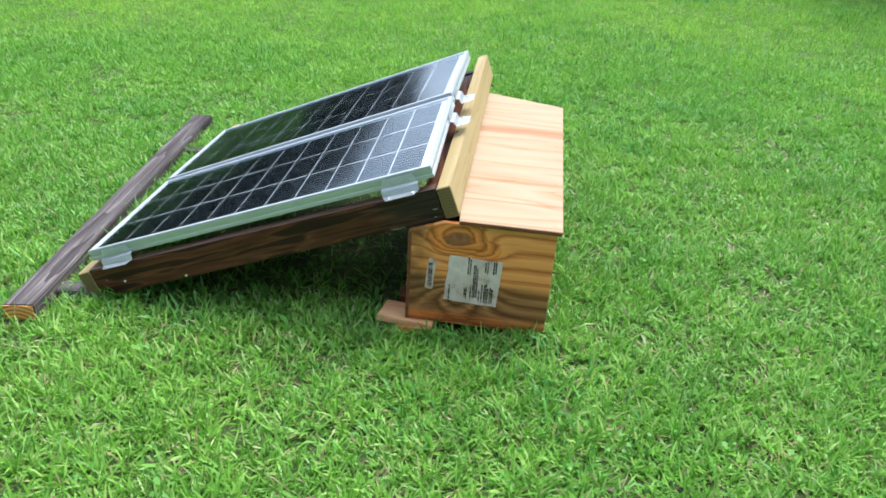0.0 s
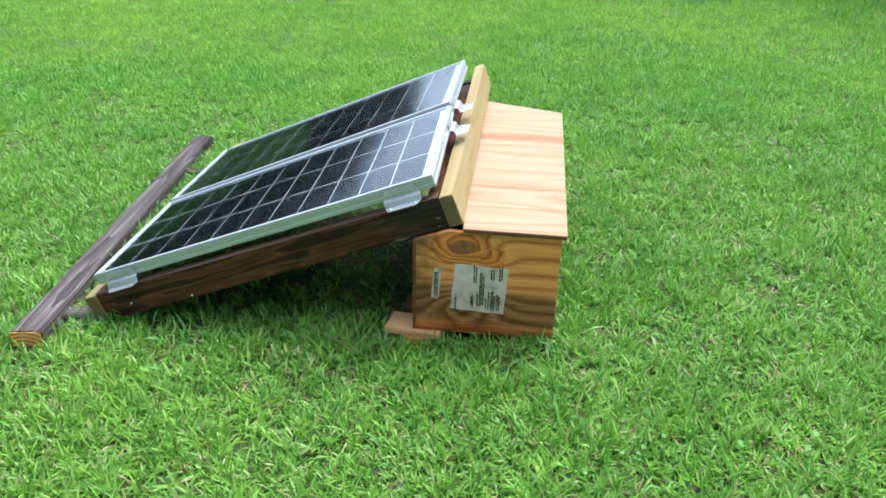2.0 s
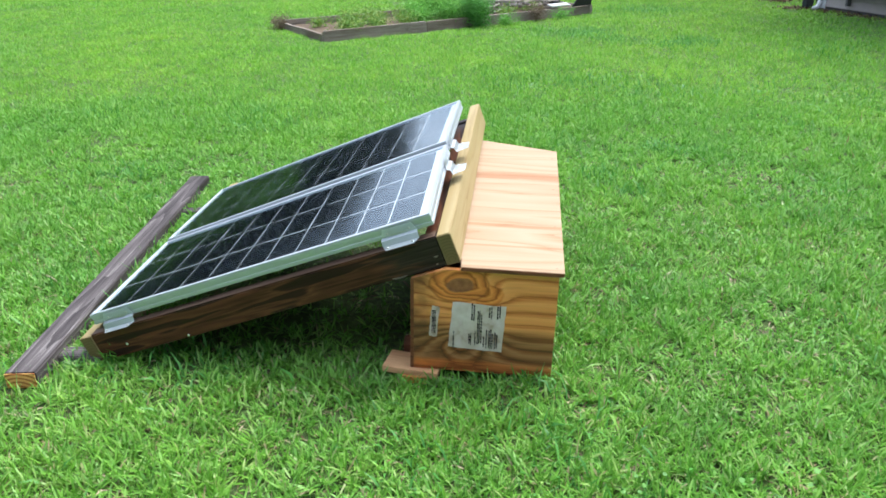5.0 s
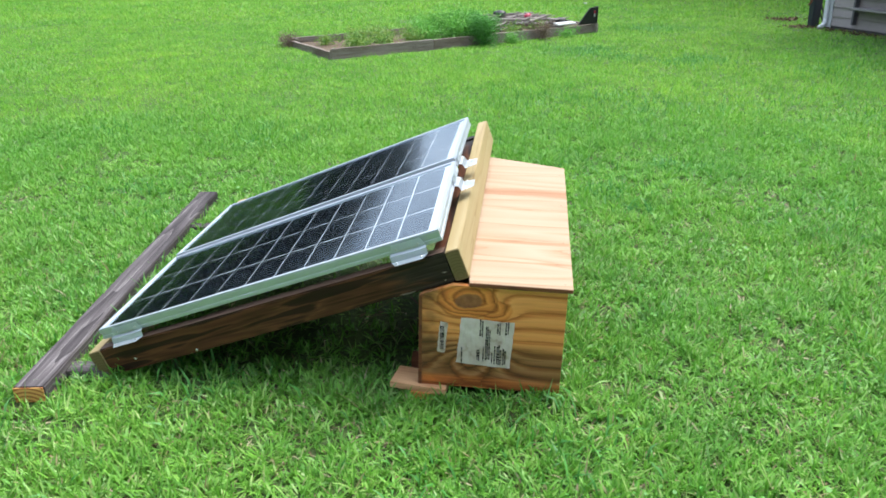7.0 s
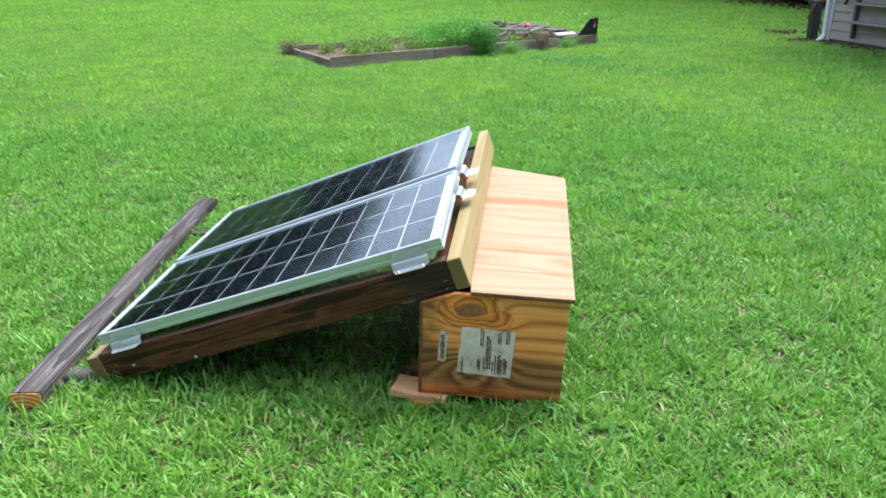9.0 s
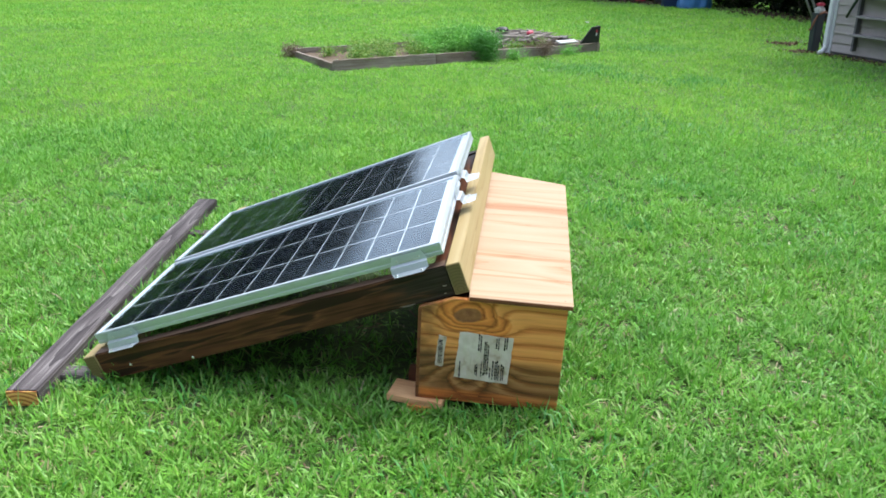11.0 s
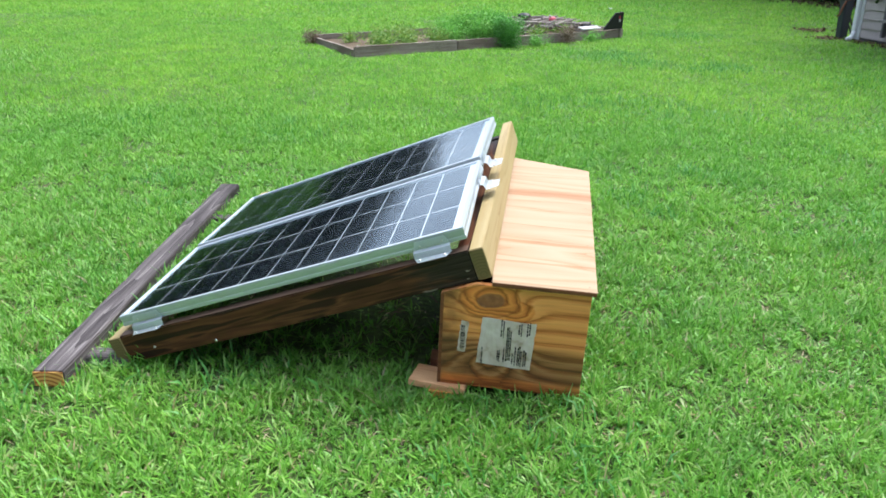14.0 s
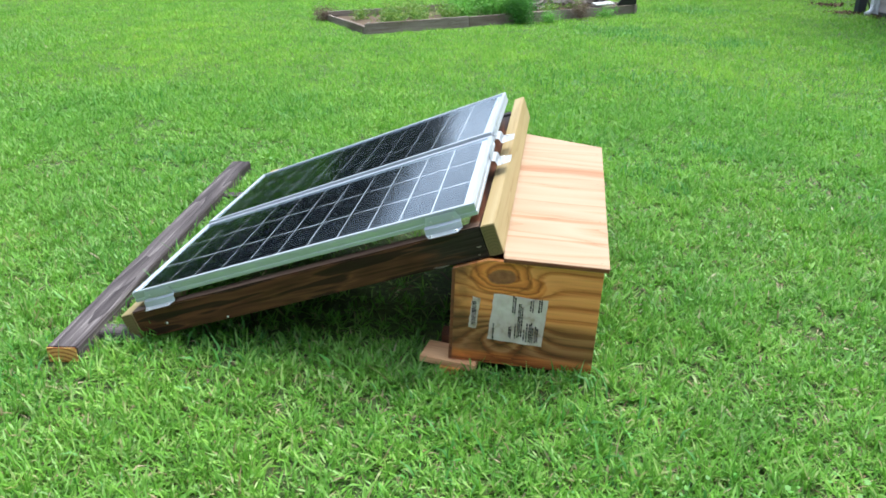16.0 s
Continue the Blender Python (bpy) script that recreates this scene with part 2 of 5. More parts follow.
STAINED = stained_pine()
LIT_TOP = wood("lit_top_brown", [(0.0, (0.07, 0.035, 0.022)), (0.4, (0.17, 0.095, 0.062)), (0.75, (0.22, 0.13, 0.09)), (1.0, (0.08, 0.04, 0.025))], 5.0, 12.0, 0.06, 0.5, 0.7, tone=0.6)
TREATED = wood("yellow_treated_pine", [(0.0, (0.34, 0.20, 0.06)), (0.2, (0.60, 0.44, 0.19)), (0.7, (0.68, 0.53, 0.26)), (0.9, (0.48, 0.33, 0.12)), (1.0, (0.32, 0.19, 0.06))], 11.0, 9.0, 0.055, 0.40, 0.6, tone=0.52)
WEATHERED = wood("weathered_timber", [(0.0, (0.022, 0.018, 0.019)), (0.3, (0.080, 0.066, 0.069)), (0.62, (0.175, 0.150, 0.152)), (0.82, (0.38, 0.34, 0.335)), (1.0, (0.05, 0.038, 0.036))], 7.0, 9.0, 0.09, 0.56, 0.75, blotch=(0.020, 0.015, 0.016), depth=0.006, tone=0.50, shine=0.25)
BED_BOARD = wood("grey_bed_board", [(0.05, (0.10, 0.075, 0.055)), (0.5, (0.31, 0.265, 0.22)), (0.95, (0.15, 0.112, 0.085))], 4.0, 6.0, 0.1, 0.6, 0.85, blotch=(0.085, 0.05, 0.03), depth=0.004, tone=0.85)
BARE = wood("bare_chipped_pine", [(0.0, (0.22, 0.19, 0.16)), (1.0, (0.42, 0.36, 0.30))], 5.0, 30.0, 0.15, 0.5, 0.7, tone=0.9)
SCRAP = wood("offcut_pine", [(0.05, (0.46, 0.22, 0.09)), (0.5, (0.66, 0.38, 0.19)), (0.95, (0.48, 0.23, 0.10))], 5.0, 14.0, 0.15, 0.4, 0.65, tone=1.0)
SCRAP_END = wood("orange_offcut_pine", [(0.05, (0.46, 0.16, 0.035)), (0.5, (0.66, 0.28, 0.075)), (0.95, (0.50, 0.18, 0.045))], 5.0, 14.0, 0.15, 0.4, 0.65, tone=0.95)


def end_grain(name, dark, light, scale, centre):
    m, nt = material(name)
    co = node(nt, "ShaderNodeTexCoord").outputs["Object"]
    mp = node(nt, "ShaderNodeMapping", [("Vector", co), ("Location", centre)])
    w = node(nt, "ShaderNodeTexWave", [("Vector", mp.outputs[0]), ("Scale", scale), ("Distortion", 1.2), ("Detail", 2.0)], wave_type="RINGS", rings_direction="Y")
    fine = noise_at(nt, co, 300.0, 2.0)
    return finish(m, nt, mix(nt, 0.25, ramp(nt, w.outputs["Fac"], [(0.15, dark), (0.6, light)]), ramp(nt, fine, [(0.3, dark), (0.7, light)])), 0.7, fine, 0.0008)


CUT_END = end_grain("fresh_cut_end", (0.34, 0.09, 0.018), (0.80, 0.42, 0.13), 24.0, (0.01, 0, 0.07))
RAIL_END = end_grain("treated_end", (0.115, 0.083, 0.028), (0.15, 0.11, 0.04), 36.0, (0.0, 0, 0.03))


def plain(name, colour, rough, metal=0.0, wear=0.12, scale=40.0, depth=0.0004):
    m, nt = material(name)
    co = node(nt, "ShaderNodeTexCoord").outputs["Object"]
    n = noise_at(nt, co, scale, 5.0, 0.6)
    big = noise_at(nt, co, scale * 0.1, 3.0)
    f = calc(nt, "ADD", calc(nt, "MULTIPLY", n, 0.5), calc(nt, "MULTIPLY", big, 0.5))
    col = ramp(nt, f, [(0.3, tuple(c * (1 - wear) for c in colour)), (0.7, tuple(min(1, c * (1 + wear)) for c in colour))])
    rgh = calc(nt, "ADD", calc(nt, "MULTIPLY", n, 0.15), rough - 0.075)
    return finish(m, nt, col, rgh, n, depth, Metallic=metal)


ALUMINIUM = plain("anodised_aluminium", (0.47, 0.515, 0.57), 0.42, 0.55, 0.06)
ZINC = plain("bracket_aluminium", (0.74, 0.79, 0.84), 0.36, 0.55, 0.06)
STEEL = plain("screw_steel", (0.7, 0.7, 0.7), 0.3, 1.0)
BACKSHEET = plain("white_backsheet", (0.63, 0.685, 0.74), 0.5, 0.0, 0.04)
BLACK = plain("black_plastic", (0.006, 0.006, 0.007), 0.55)
WHITE_TRIM = plain("white_painted_trim", (0.55, 0.57, 0.60), 0.5, 0.0, 0.06, 20)
SIDING = plain("taupe_painted_siding", (0.285, 0.25, 0.245), 0.6, 0.0, 0.1, 12, 0.002)
SHELF = plain("grey_painted_boards", (0.085, 0.082, 0.09), 0.7, 0.0, 0.2, 15, 0.002)
# paler copy of the shelf grey, standing for lit board tops
SHELF_LIT = plain("lit_grey_boards", (0.21, 0.195, 0.19), 0.7, 0.0, 0.2, 15, 0.002)
SLATE = plain("slate_plastic", (0.022, 0.027, 0.037), 0.5, 0.0, 0.2, 9)
ROOF = plain("asphalt_shingle", (0.09, 0.085, 0.08), 0.9, 0.0, 0.25, 60, 0.004)
TARP = plain("blue_tarp", (0.035, 0.13, 0.31), 0.45, 0.0, 0.25, 7, 0.01)
BARREL = plain("dark_blue_plastic", (0.008, 0.022, 0.075), 0.45, 0.0, 0.2, 9)
RED = plain("red_plastic", (0.36, 0.02, 0.05), 0.4)
WHITE = plain("white_plastic", (0.4, 0.4, 0.4), 0.4)
RUST = plain("rusty_brown", (0.16, 0.06, 0.03), 0.7, 0.0, 0.3)
GREEN_POLE = plain("dark_green_pole", (0.012, 0.03, 0.018), 0.45)
PIPE = plain("grey_pipe", (0.16, 0.17, 0.17), 0.45, 0.3)
STICK = plain("dry_sticks", (0.22, 0.19, 0.17), 0.9, 0.0, 0.35, 8)
BARK = plain("bark", (0.055, 0.042, 0.032), 0.9, 0.0, 0.4, 14, 0.012)
SOIL = plain("bed_soil", (0.09, 0.06, 0.035), 0.95, 0.0, 0.4, 18, 0.02)
LITTER = plain("leaf_litter", (0.05, 0.03, 0.018), 0.95, 0.0, 0.5, 12, 0.02)
MULCH = plain("brown_mulch", (0.10, 0.065, 0.036), 0.95, 0.0, 0.4, 14, 0.02)
INK = plain("grey_ink", (0.025, 0.025, 0.03), 0.6)
PALE_INK = plain("pale_ink", (0.16, 0.165, 0.17), 0.6)


def paper():
    m, nt = material("crumpled_label")
    co = node(nt, "ShaderNodeTexCoord").outputs["Object"]
    crease = noise_at(nt, co, 38.0, 3.0, 0.5, (1, 1, 0.5))
    stain = noise_at(nt, co, 14.0, 3.0, 0.6)
    col = ramp(nt, stain, [(0.34, (0.33, 0.235, 0.175)), (0.46, (0.53, 0.44, 0.39)), (0.7, (0.65, 0.58, 0.545))])
    return finish(m, nt, col, 0.35, crease, 0.007)


PAPER = paper()


def cell_material():
    m, nt = material("silicon_cell")
    co = node(nt, "ShaderNodeTexCoord").outputs["Object"]
    sep = node(nt, "ShaderNodeSeparateXYZ", [("Vector", co)])
    bus = calc(nt, "LESS_THAN", calc(nt, "FRACT", calc(nt, "ADD", calc(nt, "MULTIPLY", sep.outputs["Y"], 1 / 0.0172), 0.5)), 0.13)
    rnd = node(nt, "ShaderNodeObjectInfo").outputs["Random"]
    base = ramp(nt, rnd, [(0.0, (0.0009, 0.0014, 0.0032)), (1.0, (0.0018, 0.0026, 0.0055))])
    return finish(m, nt, mix(nt, bus, base, (0.15, 0.17, 0.19)), 0.30, None, Specular_IOR_Level=0.0, Metallic=bus)


CELL = cell_material()


def glass():
    m, nt = material("panel_glass")
    clear = node(nt, "ShaderNodeBsdfTransparent", [("Color", (0.96, 0.985, 0.98, 1))])
    gloss = node(nt, "ShaderNodeBsdfGlossy", [("Color", (0.84, 0.93, 1.0, 1)), ("Roughness", 0.11)])
    facing = node(nt, "ShaderNodeLayerWeight", [("Blend", 0.5)]).outputs["Facing"]
    edge = calc(nt, "MULTIPLY_ADD", calc(nt, "POWER", facing, 4.5), 0.96, 0.035)
    mx = node(nt, "ShaderNodeMixShader", [(0, edge), (1, clear.outputs[0]), (2, gloss.outputs[0])])
    node(nt, "ShaderNodeOutputMaterial", [("Surface", mx.outputs[0])])
    return m


GLASS = glass()


def leaf(name, stops, through_it=0.35, patch=None, rough=0.5, shine=0.5):
    """Leaves: a tone for each leaf, patches over the ground, some light through."""
    m, nt = material(name)
    isl = node(nt, "ShaderNodeNewGeometry").outputs["Random Per Island"]
    col = ramp(nt, isl, stops)
    if patch:
        co = node(nt, "ShaderNodeTexCoord").outputs["Object"]
        for scale, stops2, amount in patch:
            p = ramp(nt, noise_at(nt, co, scale, 3.0, 0.6), stops2)
            col = mix(nt, amount, col, p, "MULTIPLY")
    s = node(nt, "ShaderNodeBsdfPrincipled", [("Base Color", col), ("Roughness", rough), ("Specular IOR Level", shine)])
    t = node(nt, "ShaderNodeBsdfTranslucent", [("Color", col)])
    mx = node(nt, "ShaderNodeMixShader", [(0, through_it), (1, s.outputs[0]), (2, t.outputs[0])])
    node(nt, "ShaderNodeOutputMaterial", [("Surface", mx.outputs[0])])
    return m


GRASS_STOPS = [(0.0, (0.085, 0.25, 0.025)), (0.3, (0.124, 0.355, 0.038)), (0.62, (0.180, 0.45, 0.057)), (0.86, (0.245, 0.485, 0.090)), (0.955, (0.305, 0.48, 0.14)), (0.98, (0.38, 0.37, 0.18)), (1.0, (0.29, 0.22, 0.11))]
FAR_STOPS = [(0.0, (0.125, 0.37, 0.034)), (0.6, (0.192, 0.48, 0.050)), (0.92, (0.268, 0.51, 0.076)), (1.0, (0.30, 0.40, 0.11))]
LAWN_PATCHES = [(0.55, [(0.32, (0.76, 0.86, 0.9)), (0.68, (1.20, 1.07, 1.05))], 0.9), (2.8, [(0.32, (0.76, 0.80, 0.85)), (0.68, (1.18, 1.08, 1.1))], 0.85), (9.0, [(0.34, (0.74, 0.78, 0.8)), (0.66, (1.22, 1.12, 1.1))], 0.8)]
NEAR_PATCHES = [(0.55, [(0.32, (0.82, 0.90, 0.9)), (0.68, (1.16, 1.05, 1.05))], 0.9), (2.8, [(0.32, (0.80, 0.85, 0.9)), (0.68, (1.14, 1.06, 1.08))], 0.8), (9.0, [(0.34, (0.80, 0.83, 0.85)), (0.66, (1.16, 1.08, 1.1))], 0.7)]
GRASS = leaf("grass_blades", GRASS_STOPS, 0.34, NEAR_PATCHES, 0.40, 0.42)
MID_GRASS = leaf("mid_grass_blades", GRASS_STOPS[1:4] + [(1.0, (0.24, 0.45, 0.10))], 0.38, NEAR_PATCHES, 0.5, 0.35)
FAR_GRASS = leaf("far_grass_blades", FAR_STOPS, 0.4, LAWN_PATCHES, 0.6, 0.3)
CLOVER = leaf("clover_leaves", [(0.0, (0.05, 0.22, 0.02)), (1.0, (0.13, 0.37, 0.05))], 0.35)
FERN = leaf("feathery_foliage", [(0.0, (0.08, 0.28, 0.035)), (1.0, (0.22, 0.52, 0.09))], 0.35)
TUFT = leaf("tuft_blades", [(0.0, (0.045, 0.20, 0.03)), (1.0, (0.10, 0.34, 0.055))], 0.3)
FERN_DARK = leaf("dense_foliage", [(0.0, (0.05, 0.20, 0.035)), (1.0, (0.12, 0.38, 0.06))], 0.35)
WEED = leaf("weeds", [(0.0, (0.07, 0.20, 0.03)), (0.6, (0.17, 0.33, 0.05)), (1.0, (0.32, 0.38, 0.08))], 0.35)
DRY_WEED = leaf("dry_weeds", [(0.0, (0.10, 0.07, 0.05)), (1.0, (0.24, 0.17, 0.11))], 0.2)
# bright green put into the leaves to stand for lit foliage
LIGHT_LEAF = leaf("sunlit_leaves", [(0.0, (0.05, 0.15, 0.012)), (1.0, (0.13, 0.30, 0.03))], 0.35, shine=0.1)
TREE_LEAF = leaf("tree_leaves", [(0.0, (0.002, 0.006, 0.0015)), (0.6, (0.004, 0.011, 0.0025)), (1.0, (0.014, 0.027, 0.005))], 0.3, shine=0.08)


def lawn_material():
    m, nt = material("lawn_ground")
    co = node(nt, "ShaderNodeTexCoord").outputs["Object"]
    fine = noise_at(nt, co, 55.0, 6.0, 0.7)
    mid = noise_at(nt, co, 5.0, 4.0, 0.6)
    col = ramp(nt, fine, [(0.3, (0.024, 0.027, 0.010)), (0.5, (0.046, 0.085, 0.015)), (0.72, (0.092, 0.195, 0.026))])
    col = mix(nt, 0.8, col, ramp(nt, mid, [(0.3, (0.7, 0.75, 0.7)), (0.7, (1.1, 1.05, 1.0))]), "MULTIPLY")
    return finish(m, nt, col, 0.9, fine, 0.02)


LAWN = lawn_material()


# ---- mesh helpers ----
def link_mesh(name, bm, mat, parent=None, label="", smooth=False):
    me = bpy.data.meshes.new(name)
    bm.normal_update()
    bm.to_mesh(me)
    bm.free()
    for one in (mat if isinstance(mat, (list, tuple)) else (mat,)):
        me.materials.append(one)
    if smooth:
        for p in me.polygons:
            p.use_smooth = True
    ob = new(name, me)
    ob.parent = parent
    return tagged(ob, label)


def part(name, bm, mat, parent, label="", smooth=False):
    return link_mesh(name, bm, mat, parent, label, smooth)


def thing(name, m, label, category, group="", kind=""):
    ob = new(name)
    ob.matrix_world = m
    ob.empty_display_size = 0.1
    return tagged(ob, label, category, group, kind)


def box_bm(x0, x1, y0, y1, z0, z1, bevel=0.002, rough=0.0, cuts=0, seed=1):
    """A board with rounded, slightly uneven edges."""
    bm = bmesh.new()
    bmesh.ops.create_cube(bm, size=1.0)
    bmesh.ops.transform(bm, matrix=Matrix.Translation(((x0 + x1) / 2, (y0 + y1) / 2, (z0 + z1) / 2)) @ Matrix.Diagonal((x1 - x0, y1 - y0, z1 - z0, 1)), verts=bm.verts)
    if cuts:
        d = max((x1 - x0, 0), (y1 - y0, 1), (z1 - z0, 2))[1]
        long = [e for e in bm.edges if abs((e.verts[0].co - e.verts[1].co)[d]) > 1e-5]
        bmesh.ops.subdivide_edges(bm, edges=long, cuts=cuts, use_grid_fill=True)
    if bevel:
        sharp = [e for e in bm.edges if len(e.link_faces) == 2 and e.calc_face_angle(0) > 0.5]
        bmesh.ops.bevel(bm, geom=sharp, offset=bevel, segments=2, affect="EDGES")
    if rough:
        for v in bm.verts:
            v.co += rough * noise.noise_vector(v.co * 6 + Vector((seed * 3.1, seed, 0)))
    return bm


def prism_bm(outline, y0, y1, bevel=0.001):
    """A plate with an outline in xz, from y0 to y1."""
    bm = bmesh.new()
    f = bm.faces.new([bm.verts.new((x, y0, z)) for x, z in outline])
    r = bmesh.ops.extrude_face_region(bm, geom=[f])
    bmesh.ops.translate(bm, verts=[v for v in r["geom"] if isinstance(v, bmesh.types.BMVert)], vec=(0, y1 - y0, 0))
    bmesh.ops.recalc_face_normals(bm, faces=bm.faces)
    if bevel:
        bmesh.ops.bevel(bm, geom=bm.edges[:], offset=bevel, segments=1, affect="EDGES")
    return bm


def rod_bm(points, radii, sides=6):
    """A tapered bent rod through points."""
    bm = bmesh.new()
    rings = []
    for i, p in enumerate(points):
        a, b = points[max(i - 1, 0)], points[min(i + 1, len(points) - 1)]
        d = (Vector(b) - Vector(a)).normalized()
        q = d.to_track_quat("Z", "Y")
        rings.append([bm.verts.new(Vector(p) + q @ Vector((radii[i] * math.cos(k * 2 * math.pi / sides), radii[i] * math.sin(k * 2 * math.pi / sides), 0))) for k in range(sides)])
    for r, s in zip(rings, rings[1:]):
        for k in range(sides):
            bm.faces.new((r[k], r[(k + 1) % sides], s[(k + 1) % sides], s[k]))
    bm.faces.new(rings[0][::-1])
    bm.faces.new(rings[-1])
    return bm


def screw_bm(radius=0.004, high=0.003):
    bm = bmesh.new()
    bmesh.ops.create_uvsphere(bm, u_segments=10, v_segments=6, radius=1.0)
    bmesh.ops.transform(bm, matrix=Matrix.Diagonal((radius, radius, high, 1)), verts=bm.verts)
    return bm


def from_arrays(name, verts, faces3, mat, label, category, kind="stuff", faces4=None):
    """A mesh of many small faces at once."""
    me = bpy.data.meshes.new(name)
    n3, n4 = len(faces3), 0 if faces4 is None else len(faces4)
    me.vertices.add(len(verts))
    me.vertices.foreach_set("co", np.asarray(verts, np.float32).ravel())
    loops = np.concatenate([np.asarray(faces3, np.int32).ravel()] + ([np.asarray(faces4, np.int32).ravel()] if n4 else []))
    me.loops.add(len(loops))
    me.loops.foreach_set("vertex_index", loops)
    me.polygons.add(n3 + n4)
    me.polygons.foreach_set("loop_start", np.concatenate([np.arange(n3) * 3, n3 * 3 + np.arange(n4) * 4]).astype(np.int32))
    me.materials.append(mat)
    me.update(calc_edges=True)
    ob = new(name, me)
    if category:
        tagged(ob, label, category, kind=kind)
    return ob


# ---- ground ----
def lift(x, y):
    """Height of the lawn: gentle swells, a little rise beneath the box's outer edge."""
    far = np.clip((np.hypot(x - 0.6, y - 0.4) - 2.2) / 6.0, 0, 1)
    swell = 0.02 * np.sin(x * 0.9 + 1.0) * np.sin(y * 0.7 + 0.4) * far
    return swell + 0.02 * np.exp(-((x - 1.36) / 0.13) ** 2 - ((y - 0.5) / 0.75) ** 4)


def ground():
    near = np.linspace(-12, 14, 131)
    xs = np.concatenate([[-400, -150, -60, -25], near, [25, 60, 150, 400]])
    ys = np.concatenate([[-400, -150, -60, -25], near + 2, [30, 60, 150, 400]])
    fine = np.linspace(0.95, 1.75, 17)
    xs = np.unique(np.round(np.concatenate([xs, fine]), 4))
    X, Y = np.meshgrid(xs, ys)
    v = np.stack([X, Y, lift(X, Y)], -1).reshape(-1, 3)
    nx, ny = len(xs), len(ys)
    i = (np.arange(ny - 1)[:, None] * nx + np.arange(nx - 1)[None]).ravel()
    quads = np.stack([i, i + 1, i + nx + 1, i + nx], 1)
    ob = from_arrays("ground", v, np.zeros((0, 3), int), LAWN, "green lawn ground under mown grass", "lawn", "structure", quads)
    for p in ob.data.polygons:
        p.use_smooth = True


ground()

# ---- solar rack ----
RACK = Matrix.Rotation(radians(2.165), 4, "X") @ Matrix.Rotation(radians(-18.171), 4, "Y")
LONG, WIDE, T, H = 1.157, 1.265, 0.038, 0.089
rack = thing("solar_panel_rack", RACK, "sloping two-by-four rack carrying two solar panels, propped on a plywood box", "solar array")
part("bottom_rail", box_bm(0, T, 0.0, WIDE, 0, H, 0.002), TREATED, rack, "yellow pine bottom rail")
b = part("side_beam", box_bm(-0.54, 0.54, -T / 2, T / 2, -H / 2, H / 2, 0.003, 0.0012, 24), STAINED, rack, "dark-stained side beam with flame grain")
b.location = ((LONG) / 2, T / 2, H / 2)
# thin lighter cap: skylight on the beam's top put into its colour
lit_top = part("worn_face", box_bm(-0.538, 0.538, -0.0165, 0.0165, -0.0004, 0.0004, 0), LIT_TOP, b, "top face coloured lighter brown for skylight")
lit_top.location = (0, 0.0, H / 2 + 0.0012)
b2 = part("side_beam", box_bm(-0.54, 0.54, -T / 2, T / 2, -H / 2, H / 2, 0.003), STAINED, rack)
b2.location = (LONG / 2, 1.072, H / 2)


def cross(name, u, mat, v0, v1, label=""):
    """A rail across the rack: its grain runs along its own x."""
    ob = part(name, box_bm(-(v1 - v0) / 2, (v1 - v0) / 2, -T / 2, T / 2, -H / 2, H / 2, 0.0025, 0.0006, 20), mat, rack, label)
    ob.matrix_local = Matrix.Translation((u, (v0 + v1) / 2, H / 2)) @ Matrix.Rotation(radians(90), 4, "Z")
    return ob


cross("cross_rail", LONG - 1.5 * T - 0.002, STAINED, T + 0.001, 1.052, "dark-stained cross rail").location.z -= 0.006
cross("top_rail", LONG - T / 2, TREATED, 0.0, WIDE, "yellow treated pine top rail")
for u, name in ((T / 2, "rail_end"), (LONG - T / 2, "rail_end")):
    cap = part(name, box_bm(-T / 2 + 0.002, T / 2 - 0.002, -0.0008, 0.0008, -H / 2 + 0.002, H / 2 - 0.002, 0), RAIL_END, rack, "greenish sawn end")
    cap.location = (u, -0.0005, H / 2)
for u, w in ((0.135, 0.034), (0.33, 0.008)):
    s = part("screw", screw_bm(0.004, 0.0015), STEEL, rack)
    s.matrix_local = Matrix.Translation((u, -0.001, w)) @ Matrix.Rotation(radians(90), 4, "X")

for name, u, w, lx, lz in (("bare_chip", 0.985, 0.005, 0.065, 0.007), ("bare_chip", 1.10, 0.036, 0.020, 0.006), ("bare_chip", 1.095, 0.014, 0.010, 0.005)):
    chip = bmesh.new()
    rim = [chip.verts.new((lx * 0.5 * math.cos(k * 0.698) * (0.7 + 0.3 * math.sin(k * 2.3)), 0.0, lz * 0.5 * math.sin(k * 0.698) * (0.7 + 0.3 * math.cos(k * 1.7)))) for k in range(9)]
    chip.faces.new(rim)
    bmesh.ops.solidify(chip, geom=chip.faces[:], thickness=0.0008)
    c = part(name, chip, BARE, rack, "pale bare chip in the stained beam")
    c.location = (u, -0.0022, w)

PU0, PU1, PV0, PW, PH, PT = 0.057, 1.121, 0.020, 0.513, 0.136, 0.033


def rot(a, b, c):
    return Matrix.Rotation(radians(a), 3, "X") @ Matrix.Rotation(radians(b), 3, "Y") @ Matrix.Rotation(radians(c), 3, "Z")


NEAR_TURN, FAR_TURN = rot(0.749, -1.015, -0.194), rot(-0.834, -2.133, -0.255)


def near_panel(a, b, w):
    """A point of the near panel from its corner, a along, b across, w above its face; twisted slightly to fit the
    camera's view.
    """
    u, v = PU0 + a, PV0 + b
    return Vector((0, 0, 0.15)) + NEAR_TURN @ Vector((u, v, PH - 0.15 + w + 0.047 * (a - 0.532) * (b - PW / 2)))


